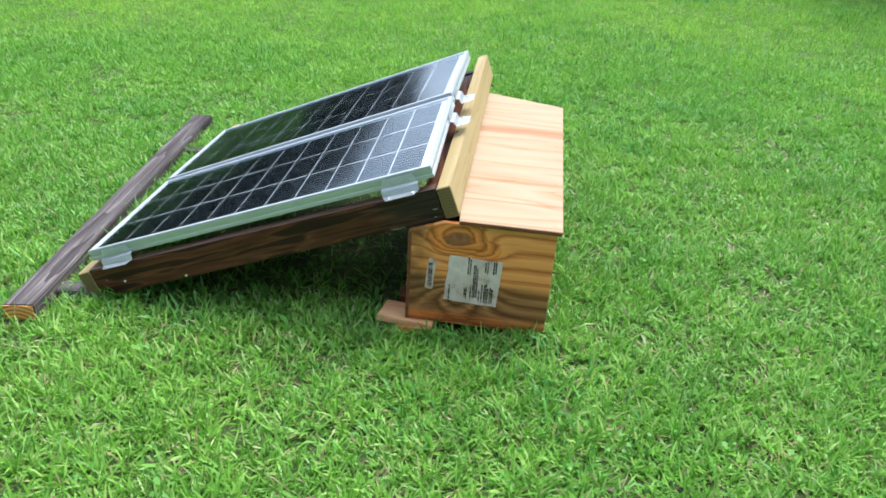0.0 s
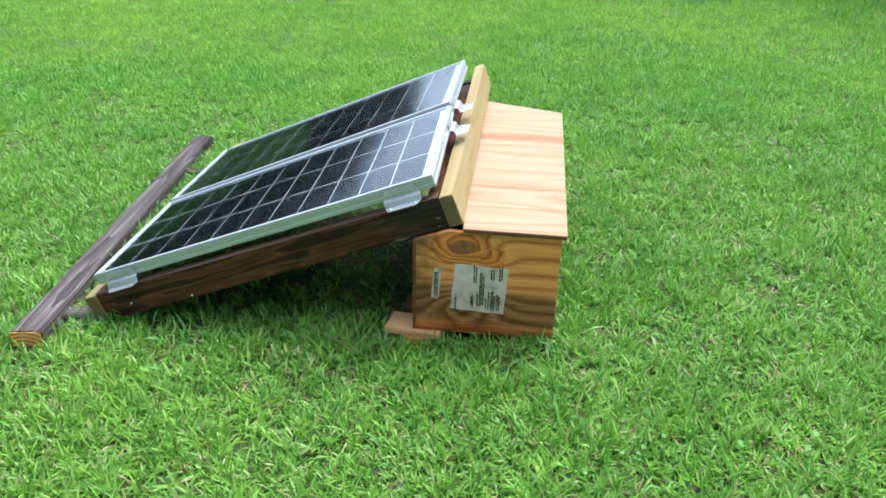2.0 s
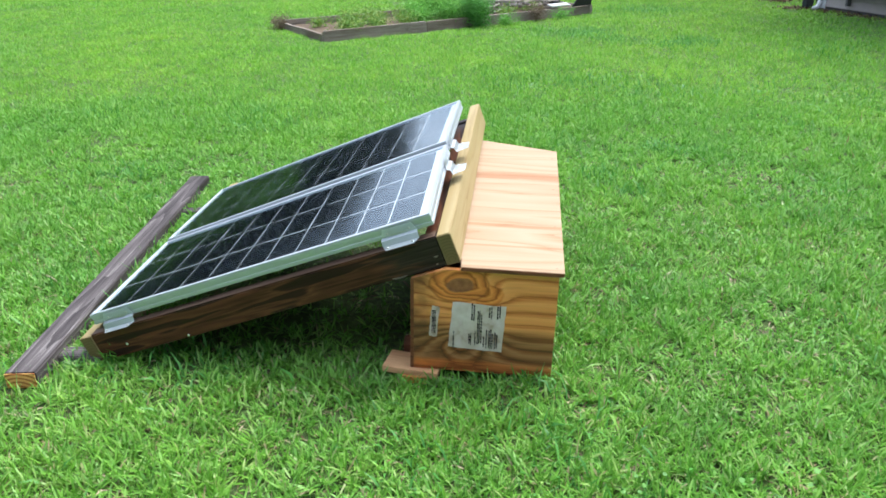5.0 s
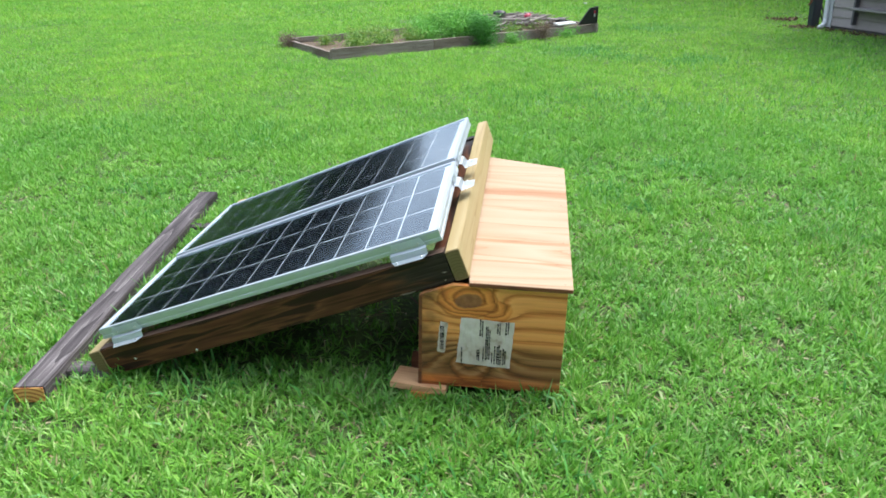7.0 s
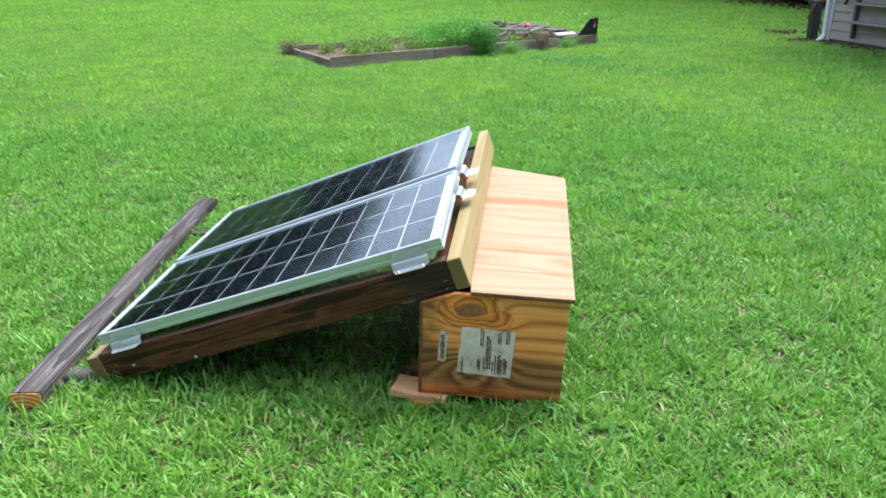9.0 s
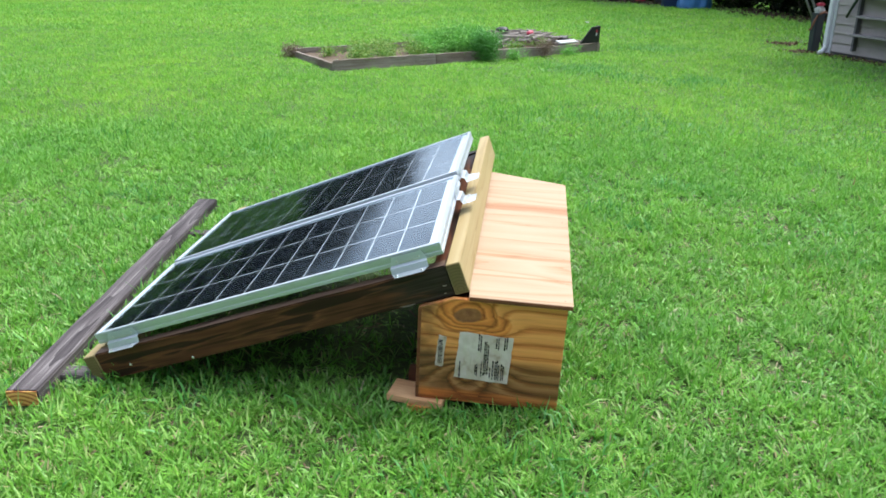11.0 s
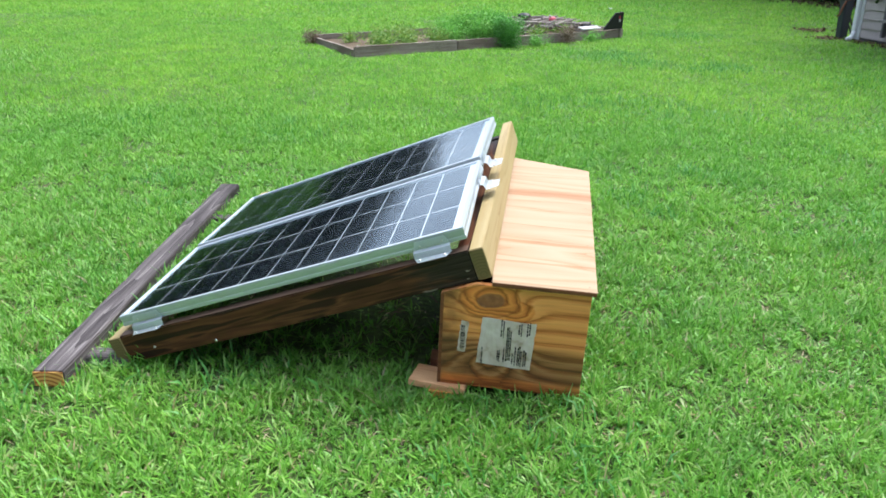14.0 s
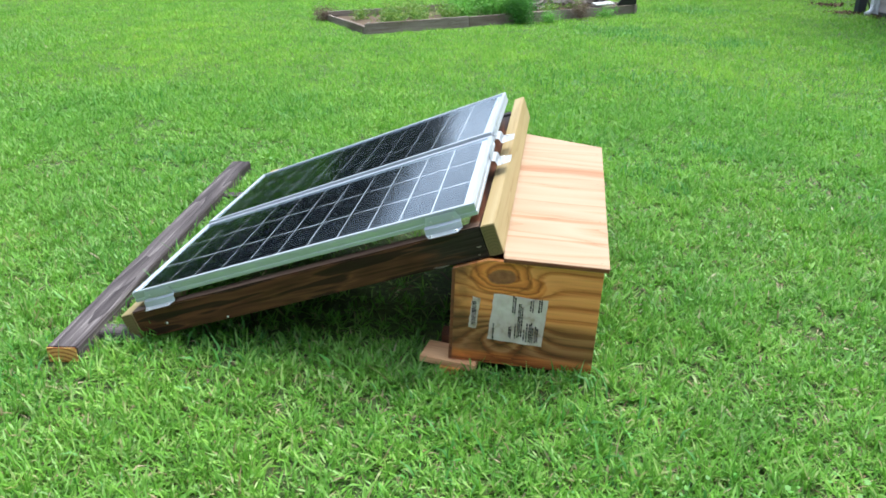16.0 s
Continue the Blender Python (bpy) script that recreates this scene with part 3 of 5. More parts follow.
def far_panel(a, b, w):
    return Vector((PU0, PV0 + PW + 0.017, PH + 0.002)) + FAR_TURN @ Vector((a, b, w + 0.014 * (a - 0.532) * (b - PW / 2)))


def solar_panel(place, label):
    la, lb = PU1 - PU0, PW
    profile = [(0, -PT), (0, -0.024), (0.0014, -0.0232), (0.0014, -0.0142), (0, -0.0134), (0, -0.0052), (0.001, -0.0046), (0.001, -0.0034), (0, -0.0028), (0.0006, 0), (0.0105, 0), (0.0112, -0.001), (0.0112, -0.0075), (0.0022, -0.0075), (0.0022, -PT + 0.0015), (0.024, -PT + 0.0015), (0.024, -PT)]
    bm = bmesh.new()
    loops = []
    for i, w in profile:
        cs = [(i, i), (la - i, i), (la - i, lb - i), (i, lb - i)]
        loops.append([bm.verts.new(place(a, b_, w)) for a, b_ in cs])
    for p, q in zip(loops, loops[1:] + loops[:1]):
        for k in range(4):
            bm.faces.new((p[k], p[(k + 1) % 4], q[(k + 1) % 4], q[k]))
    bmesh.ops.recalc_face_normals(bm, faces=bm.faces)
    frame_ob = part("solar_panel", bm, ALUMINIUM, rack, label)

    def sheet(name, edge, w0, w1, mat, note):
        bm = bmesh.new()
        n, m_ = 12, 6
        for w, turn in ((w1, 1), (w0, -1)):
            g = [[bm.verts.new(place(edge + (la - 2 * edge) * i / n, edge + (lb - 2 * edge) * j / m_, w)) for j in range(m_ + 1)] for i in range(n + 1)]
            for i in range(n):
                for j in range(m_):
                    f = (g[i][j], g[i + 1][j], g[i + 1][j + 1], g[i][j + 1])
                    bm.faces.new(f if turn > 0 else f[::-1])
        return part(name, bm, mat, frame_ob, note, True)

    sheet("backsheet", 0.004, -0.0072, -0.0062, BACKSHEET, "white backsheet")
    pane = sheet("glass_pane", 0.004, -0.0038, -0.0012, GLASS, "clear glass pane")
    pane.visible_shadow = False
    cols, rows_n, edge_a, edge_top, edge_b = 11, 3, 0.015, 0.031, 0.0145
    ca, cb = (la - edge_a - edge_top) / cols, (lb - 2 * edge_b) / rows_n
    gap = 0.0038
    for i in range(cols):
        for j in range(rows_n):
            a0, b0 = edge_a + (i + 0.5) * ca, edge_b + (j + 0.5) * cb
            x = (place(a0 + 0.01, b0, 0) - place(a0 - 0.01, b0, 0)).normalized()
            y = (place(a0, b0 + 0.01, 0) - place(a0, b0 - 0.01, 0)).normalized()
            z = x.cross(y).normalized()
            y = z.cross(x)
            c = new("solar_cell", cell_mesh(ca - gap, cb - 1.7 * gap))
            c.parent = frame_ob
            c.matrix_local = Matrix.Translation(place(a0, b0, -0.0056)) @ Matrix((x, y, z)).transposed().to_4x4()
    return frame_ob


CELL_MESH = {}


def cell_mesh(sx, sy):
    key = (round(sx, 4), round(sy, 4))
    if key not in CELL_MESH:
        bm = bmesh.new()
        bmesh.ops.create_cube(bm, size=1.0)
        bmesh.ops.transform(bm, matrix=Matrix.Diagonal((sx, sy, 0.0008, 1)), verts=bm.verts)
        me = bpy.data.meshes.new("solar_cell")
        bm.to_mesh(me)
        bm.free()
        me.materials.append(CELL)
        CELL_MESH[key] = me
    return CELL_MESH[key]


solar_panel(near_panel, "aluminium-framed solar panel with dark cells and white lines")
solar_panel(far_panel, "aluminium-framed solar panel reflecting trees and pale sky")


def bracket_mesh(width, flange=0.036):
    """A folded Z bracket: flange on the panel, a step, flange on the wood. x: along, y: outward (negative), z: up."""
    prof = [(0.0, 0.028), (0.0, 0.004), (-0.010, 0.0), (-0.014, -0.0155), (-flange, -0.0165)]
    bm = bmesh.new()
    outer = []
    for k, (y, z) in enumerate(prof):
        cut = 0.010 if k == 0 else (0.012 if k == len(prof) - 1 else 0.0)
        outer.append([bm.verts.new((sx * (width / 2 - cut), y, z)) for sx in (-1, 1)])
    for p, q in zip(outer, outer[1:]):
        bm.faces.new((p[0], p[1], q[1], q[0]))
    bmesh.ops.solidify(bm, geom=bm.faces[:], thickness=0.0022)
    bmesh.ops.recalc_face_normals(bm, faces=bm.faces)
    return bm


def bracket(m, width=0.102, flange=0.038):
    ob = part("mounting_bracket", bracket_mesh(width, flange), ZINC, rack, "folded bright aluminium mounting bracket")
    ob.matrix_local = m
    for sx in (-1, 1):
        s = part("bolt", screw_bm(0.004, 0.003), STEEL, ob)
        s.location = (sx * width * 0.34, -0.027, -0.0145)
        s2 = part("bolt", screw_bm(0.003, 0.002), STEEL, ob)
        s2.matrix_local = Matrix.Translation((sx * width * 0.3, -0.0005, 0.013)) @ Matrix.Rotation(radians(90), 4, "X")
    slot = part("slot", box_bm(-width * 0.27, width * 0.27, -0.0014, 0.0, 0.0075, 0.0095, 0.0006), STEEL, ob, "bright pressed slot")
    slot.location = (0, -0.0016, 0)
    return ob


def on_edge(p, x, y):
    """A pose with its x and outward y given."""
    x = Vector(x).normalized()
    z = x.cross(Vector(y)).normalized()
    return Matrix.Translation(p) @ Matrix((x, z.cross(x), z)).transposed().to_4x4()


for a in (0.085, 0.968):
    bracket(on_edge(near_panel(a, -0.003, -PT - 0.001), (1, 0, 0), (0, 1, 0)))
for place, b_ in ((near_panel, PW - 0.112), (far_panel, 0.056)):
    p = place(PU1 - PU0 + 0.003, b_, -PT)
    bracket(on_edge(p, (0, 1, 0), (-1, 0, 0)), 0.085, 0.052)

# ---- plywood box ----
BOX = Matrix.Translation((1.341, -0.026, 0.021)) @ Matrix.Rotation(radians(-0.623), 4, "Z") @ Matrix.Rotation(radians(2.697), 4, "Y") @ Matrix.Rotation(radians(0.83), 4, "X")
BW, BD, BH = 0.388, 1.04, 0.325
ply = thing("plywood_box", BOX, "plywood box with pale lid and knotty front, propped on offcuts", "box")
side_profile = [(-BW, 0), (0, 0), (0, BH - 0.0125), (-0.298, BH - 0.0132), (-BW, 0.277)]
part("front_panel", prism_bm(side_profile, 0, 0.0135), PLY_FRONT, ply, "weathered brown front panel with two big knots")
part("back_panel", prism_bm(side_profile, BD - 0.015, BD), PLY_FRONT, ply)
part("right_panel", box_bm(-0.0155, -0.0005, 0.0155, BD - 0.0155, 0, BH - 0.0125, 0.001), PLY_EDGE, ply)
part("left_panel", box_bm(-BW + 0.0005, -BW + 0.0155, 0.0155, BD - 0.0155, 0, 0.255, 0.001), PLY_EDGE, ply)
part("front_edge", box_bm(-BW - 0.001, -BW + 0.008, -0.0012, 0.0, 0.001, 0.274, 0), PLY_EDGE, ply, "dark red-brown ply edge")
part("bottom_panel", box_bm(-BW + 0.016, -0.016, 0.016, BD - 0.016, 0.002, 0.014, 0), PLY_EDGE, ply)
lid_bm = box_bm(-0.2555, 0.012, -0.009, BD + 0.004, BH - 0.0115, BH, 0.0012, 0.0005, 20)
for v in lid_bm.verts:
    if v.co.x < -0.2:
        v.co.x -= 0.088 * max(0.0, v.co.y) / BD
for v in lid_bm.verts:
    v.co.y += 0.095 * (0.012 - v.co.x) / 0.274 * (max(0.0, v.co.y) / BD) ** 4
lid = part("lid", lid_bm, PLY_LID, ply, "pale new plywood lid with wavy grain")
part("lid_edge", box_bm(-0.2545, 0.0105, -0.0098, -0.0088, BH - 0.0112, BH - 0.001, 0), PLY_EDGE, lid, "dark ply edge")
for y in (0.02, 0.30, 0.62, 0.95):
    s = part("screw", screw_bm(0.002, 0.0006), RUST, ply)
    s.location = (-0.008, y, BH)


def label_part():
    """The torn paper label and the barcode strip, each with its print as bars."""
    rng = random.Random(4)

    def paper_sheet(name, quad, note):
        bm = bmesh.new()
        n = 10
        (ax, az), (bx, bz), (cx, cz), (dx, dz) = quad
        g = []
        for i in range(n + 1):
            row = []
            for j in range(n + 1):
                s, t = i / n, j / n
                x = (ax * (1 - s) + bx * s) * (1 - t) + (dx * (1 - s) + cx * s) * t
                z = (az * (1 - s) + bz * s) * (1 - t) + (dz * (1 - s) + cz * s) * t
                edge = i in (0, n) or j in (0, n)
                bump = 0 if edge else 0.0007 * rng.random()
                row.append(bm.verts.new((x + (rng.uniform(-1, 1) * 0.0012 if edge else 0), -0.0012 - bump, z + (rng.uniform(-1, 1) * 0.0012 if edge else 0))))
            g.append(row)
        for i in range(n):
            for j in range(n):
                bm.faces.new((g[i][j], g[i][j + 1], g[i + 1][j + 1], g[i + 1][j]))
        r = bmesh.ops.extrude_face_region(bm, geom=bm.faces[:])
        bmesh.ops.translate(bm, verts=[v for v in r["geom"] if isinstance(v, bmesh.types.BMVert)], vec=(0, 0.0009, 0))
        bmesh.ops.recalc_face_normals(bm, faces=bm.faces)
        return part(name, bm, PAPER, ply, note)

    def bars(parent, items, mat, name="print"):
        bm = bmesh.new()
        for x, z, w, h in items:
            vs = [bm.verts.new((x + sx * w / 2 - 0.035 * (sz * h / 2), -0.0026, z + sz * h / 2 - 0.035 * (sx * w / 2))) for sx, sz in ((-1, -1), (1, -1), (1, 1), (-1, 1))]
            bm.faces.new(vs)
        bmesh.ops.solidify(bm, geom=bm.faces[:], thickness=0.0003)
        tagged(part(name, bm, mat, parent), kind="stuff")

    L_ = LABEL_Q
    big = paper_sheet("paper_label", L_, "creased white paper label, grey print")
    cx, cz = sum(p[0] for p in L_) / 4, sum(p[1] for p in L_) / 4
    # columns of print run up the sheet: (offset across, from, to), as fractions of its half width and height
    lines = ((-0.86, -0.95, -0.35), (-0.28, -0.75, -0.35), (-0.22, -0.8, -0.3), (-0.2, 0.3, 0.92), (-0.12, 0.25, 0.9), (-0.06, -0.8, -0.2), (0.03, -0.75, 0.6), (0.09, -0.7, 0.7), (0.16, -0.7, 0.5),
             (0.26, -0.85, -0.5), (0.36, -0.9, -0.15), (0.46, -0.88, -0.2), (0.52, -0.9, -0.15), (0.58, -0.9, -0.3), (0.68, -0.9, -0.2), (0.75, -0.88, -0.25),
             (0.44, 0.45, 0.9), (0.52, 0.4, 0.85), (0.74, 0.4, 0.95), (0.82, 0.45, 0.95))
    items, pale = [], []
    for o, f0, f1 in lines:
        z = f0
        while z < f1:
            step = rng.uniform(0.06, 0.16)
            (items if rng.random() < 0.75 else pale).append((cx + o * 0.073, cz + (z + step / 2) * 0.071, rng.uniform(0.0022, 0.0040), step * 0.071 * 0.82))
            z += step
    bars(big, items, INK)
    bars(big, pale, PALE_INK)
    strip = paper_sheet("barcode_strip", STRIP_Q, "narrow torn barcode strip")
    sx, sz = sum(p[0] for p in STRIP_Q) / 4, sum(p[1] for p in STRIP_Q) / 4
    bars(strip, [(sx - 0.001, sz - 0.034 + 0.0042 * k, 0.012, rng.choice((0.0016, 0.0022, 0.0028))) for k in range(17)], INK)


LABEL_Q = ((-0.2745, 0.2169), (-0.1317, 0.2119), (-0.1398, 0.0700), (-0.2853, 0.0779))
STRIP_Q = ((-0.331, 0.201), (-0.310, 0.198), (-0.317, 0.105), (-0.338, 0.108))
label_part()

# ---- offcuts, timber on the grass ----
upper = link_mesh("wood_offcut", box_bm(-0.08, 0.08, -0.045, 0.045, -0.0095, 0.0095, 0.0015, 0.001, 6), SCRAP)
upper.matrix_world = pose(0.957, 0.012, 0.0275, 0, 2.2, -9)
tagged(upper, "pinkish flat pine offcut wedged under the plywood box", "offcut", "offcuts under the box")
lower = link_mesh("wood_offcut", box_bm(-0.036, 0.036, -0.05, 0.05, -0.011, 0.011, 0.0015, 0.0008, 4), SCRAP_END)
lower.matrix_world = pose(0.968, 0.008, 0.0075, 0, 0, -6)
tagged(lower, "orange short pine offcut lying in the grass", "offcut", "offcuts under the box")

block = link_mesh("wood_offcut", box_bm(-0.035, 0.035, -0.03, 0.03, -0.02, 0.022, 0.002, 0.001, 4), PLY_EDGE)
block.matrix_world = pose(0.948, 0.125, 0.02, 0, 0, 5)
tagged(block, "dark red-brown wood block in shade beside the box", "offcut", "offcuts under the box")

PLANK_LEN = 1.778
plank = thing("ground_timber", pose(-0.137, -0.139, 0.027, 0, 0, 6.199), "weathered dark grey timber with fresh-sawn orange end lying on grass", "timber")
body = part("plank", box_bm(-PLANK_LEN / 2, PLANK_LEN / 2, -0.0445, 0.0445, -0.025, 0.025, 0.004, 0.002, 40, 3), WEATHERED, plank)
body.matrix_local = Matrix.Translation((0, PLANK_LEN / 2, 0)) @ Matrix.Rotation(radians(90), 4, "Z")
cut = part("sawn_end", box_bm(-0.0425, 0.0425, -0.001, 0.001, -0.023, 0.023, 0), CUT_END, plank, "orange ring-grained sawn end")
cut.location = (0, -0.0015, 0)
for x, y, ln, z in ((-0.05, 0.022, 0.15, 0.012), (-0.17, 1.225, 0.20, 0.012)):
    stub = link_mesh("timber_stub", box_bm(-ln / 2, ln / 2, -0.03, 0.03, -0.015, 0.015, 0.003, 0.0015, 6), WEATHERED)
    stub.matrix_world = pose(x, y, z, 0, 0, 3)
    tagged(stub, "short grey timber stub lying between plank and rack", "timber", "timber stubs")

# ---- raised bed ----
def local(m, x, y, z):
    return m @ Vector((x, y, z))


BED = pose(-0.88, 6.314, -0.01, 0, 0, 36.066)
BL, BWD, BHT = 3.617, 1.30, 0.115
bed = thing("raised_bed", BED, "long raised garden bed of grey weathered boards with weeds", "garden bed")


def bed_board(x0, y0, x1, y1, z0, z1, seed):
    ln = math.hypot(x1 - x0, y1 - y0)
    ob = part("board", box_bm(-ln / 2, ln / 2, -0.019, 0.019, (z0 - z1) / 2, (z1 - z0) / 2, 0.004, 0.006, 18, seed), BED_BOARD, bed)
    ob.matrix_local = Matrix.Translation(((x0 + x1) / 2, (y0 + y1) / 2, (z0 + z1) / 2)) @ Matrix.Rotation(math.atan2(y1 - y0, x1 - x0), 4, "Z")


bed_board(0, 0.019, 1.25, 0.019, -0.02, BHT, 1)
bed_board(1.256, 0.021, BL, 0.014, -0.02, BHT - 0.004, 2)
bed_board(0.019, 0.04, 0.019, BWD - 0.04, -0.02, BHT - 0.03, 3)
bed_board(0, BWD - 0.019, 1.8, BWD - 0.019, -0.02, BHT, 4)
bed_board(1.806, BWD - 0.019, BL, BWD - 0.024, -0.02, BHT, 5)
bed_board(BL - 0.019, 0.04, BL - 0.019, BWD - 0.045, -0.02, BHT, 6)
for x, y in ((0.06, 0.06), (BL - 0.02, -0.03), (0.06, BWD - 0.07), (BL - 0.06, BWD - 0.07)):
    part("corner_post", box_bm(x - 0.02, x + 0.02, y - 0.02, y + 0.02, -0.03, BHT + 0.006, 0.003), BED_BOARD, bed)


def soil_bm():
    bm = bmesh.new()
    bmesh.ops.create_grid(bm, x_segments=60, y_segments=22, size=0.5)
    for v in bm.verts:
        x, y = (v.co.x + 0.5) * (BL - 0.08) + 0.04, (v.co.y + 0.5) * (BWD - 0.08) + 0.04
        v.co = Vector((x, y, 0.045 + 0.03 * noise.noise(Vector((x * 3, y * 3, 0))) + 0.012 * noise.noise(Vector((x * 15, y * 15, 3))) + (0.05 if x > 2.1 else 0.0) * min(1, (x - 2.1) * 3 if x > 2.1 else 0)))
    return bm


part("soil", soil_bm(), SOIL, bed, "brown weedy soil", True)
plate = thing("black_edging", BED @ Matrix.Translation((0, -0.012, 0)), "black plastic corner piece standing at the bed's end", "edging")
part("plate", prism_bm([(3.31, 0.118), (3.62, 0.118), (3.632, 0.325), (3.50, 0.318), (3.44, 0.26)], -0.012, 0.006, 0.003), BLACK, plate)
part("side_plate", box_bm(3.622, 3.632, 0.0, 0.07, -0.01, 0.325, 0.003), BLACK, plate)
for z, mat_, nm in ((0.225, WHITE, "white_sticker"), (0.262, RED, "red_sticker")):
    part(nm, box_bm(3.555, 3.58, -0.0165, -0.0125, z - 0.018, z + 0.018, 0.001), mat_, plate)
slab = link_mesh("white_board", box_bm(-0.15, 0.15, -0.05, 0.05, -0.008, 0.008, 0.002), WHITE)
slab.matrix_world = BED @ pose(3.17, 0.06, BHT + 0.03, 12, 0, 3)
tagged(slab, "small white board lying on the bed edge", "board")
rng = random.Random(12)
for k in range(110):
    ln = rng.uniform(0.22, 0.7)
    ang = rng.gauss(0.15, 0.5) + (math.pi / 2 if rng.random() < 0.15 else 0)
    x, y, z = rng.uniform(2.35, 3.25), rng.uniform(0.25, 1.1), BHT - 0.01 + 0.0010 * k
    dx, dy, dz = ln * math.cos(ang) / 2, ln * math.sin(ang) / 2, rng.uniform(-0.03, 0.04)
    r = rng.uniform(0.006, 0.020)
    st = link_mesh("stick", rod_bm([(-dx, -dy, -dz), (rng.uniform(-0.02, 0.02), rng.uniform(-0.02, 0.02), 0), (dx, dy, dz)], [r, r * 0.8, r * 0.4], 5), STICK)
    st.matrix_world = BED @ pose(x, y, z)
    tagged(st, "dry grey-brown stick in the heap on the bed", "stick", "sticks on the bed")
for nm, lbl, mat_, x, y, z, sx, sy, sz in (("black_pot", "crumpled black plastic pot on the stick heap", BLACK, 2.75, 0.9, 0.245, 0.11, 0.08, 0.035), ("red_scrap", "faded red plastic scrap among the sticks", RED, 2.95, 0.55, 0.22, 0.07, 0.05, 0.03), ("black_pot", "low black plastic pot beside white board", BLACK, 3.28, 0.3, 0.16, 0.11, 0.08, 0.035)):
    bm = bmesh.new()
    bmesh.ops.create_icosphere(bm, subdivisions=3, radius=1.0)
    for v in bm.verts:
        v.co = Vector((v.co.x * sx, v.co.y * sy, max(v.co.z, -0.6) * sz)) * (1 + 0.2 * noise.noise(v.co * 2.5 + Vector((x, y, 0))))
    o = link_mesh(nm, bm, mat_, None, "", True)
    o.matrix_world = BED @ pose(x, y, z, 0, 0, rng.uniform(0, 90))
    tagged(o, lbl, "pot" if nm == "black_pot" else "scrap")


# ---- foliage ----
gen = np.random.default_rng(7)


def leaf_quads(points, size, slim=0.45, droop=0.3, spread=1.0, rng_=None):
    """Small pointed leaves (two triangles) at points, turned at random."""
    r = rng_ or gen
    n = len(points)
    az, el = r.uniform(0, 2 * np.pi, n), r.normal(-droop, 0.6 * spread, n)
    d = np.stack([np.cos(az) * np.cos(el), np.sin(az) * np.cos(el), np.sin(el)], 1)
    side = np.cross(d, r.normal(size=(n, 3)))
    side /= np.linalg.norm(side, axis=1, keepdims=True) + 1e-9
    s = size * r.uniform(0.6, 1.3, n)[:, None]
    v = np.stack([points - d * s / 2, points + side * s * slim / 2, points + d * s / 2, points - side * s * slim / 2], 1).reshape(-1, 3)
    i = np.arange(n)[:, None] * 4
    return v, np.concatenate([i + [0, 1, 2], i + [0, 2, 3]])


def clumps(centre, radii, groups, each, tight, r):
    """Points in clumps inside an uneven ellipsoid."""
    c = r.normal(size=(groups, 3))
    c /= np.linalg.norm(c, axis=1, keepdims=True)
    c *= r.uniform(0.35, 1.0, (groups, 1)) ** 0.6
    p = c[:, None] * np.asarray(radii) + r.normal(size=(groups, each, 3)) * np.asarray(radii) * tight
    return p.reshape(-1, 3) + np.asarray(centre)


def plant(name, place, height, radius, n, size, mat_, label, category, seed, stems=7, slim=0.3, group=""):
    """A leafy plant: thin stems from the ground and leaves along and round them."""
    r = np.random.default_rng(seed)
    ob = thing(name, Matrix.Translation(place), label, category, group)
    pts = []
    for s in range(stems):
        az = r.uniform(0, 2 * np.pi)
        out = radius * r.uniform(0.1, 1.0)
        tip = np.array([np.cos(az) * out, np.sin(az) * out, height * r.uniform(0.6, 1.0)])
        part("stem", rod_bm([(0, 0, -0.01), tuple(tip * [0.35, 0.35, 0.55]), tuple(tip)], [0.006, 0.004, 0.002], 5), mat_, ob)
        k = n // stems
        t = r.uniform(0.12, 1.05, k) ** 0.8
        wob = r.normal(size=(k, 3)) * radius * 0.34 * (1.15 - 0.6 * t)[:, None]
        pts.append(np.stack([tip[0] * t ** 1.3, tip[1] * t ** 1.3, tip[2] * t], 1) + wob)
    p = np.concatenate(pts)
    p[:, 2] = np.abs(p[:, 2]) + 0.004
    v, f = leaf_quads(p, size, slim, 0.0, 1.0, r)
    lv = from_arrays("foliage", v, f, mat_, "", "")
    lv.parent = ob
    return ob


for k, (x, y, h, rr, n_) in enumerate(((1.84, 0.5, 0.33, 0.27, 5200), (1.56, 0.62, 0.20, 0.26, 3200), (1.98, 0.42, 0.25, 0.26, 4200), (1.70, 0.25, 0.18, 0.24, 3200), (1.36, 0.40, 0.13, 0.22, 1800))):
    plant("feathery_plant", local(BED, x, y, 0.05), h, rr, n_, 0.034, FERN, "bright green feathery plant growing in the raised bed", "plant", 1 + k, 14, 0.3, "feathery plants")
plant("bushy_herb", local(BED, 1.92, -0.02, 0.0), 0.32, 0.22, 10000, 0.028, FERN_DARK, "dense dark green bushy herb leaning over the bed edge", "plant", 14, 22, 0.25)
plant("dry_weed", local(BED, 2.72, -0.09, 0.0), 0.20, 0.15, 1400, 0.03, DRY_WEED, "brown dried weed clump against the bed board", "weed", 5, 9, 0.15)
plant("dry_weed", local(BED, -0.02, 1.28, 0.0), 0.16, 0.17, 1500, 0.035, DRY_WEED, "brown dried weed clump at the bed corner", "weed", 6, 9, 0.15)
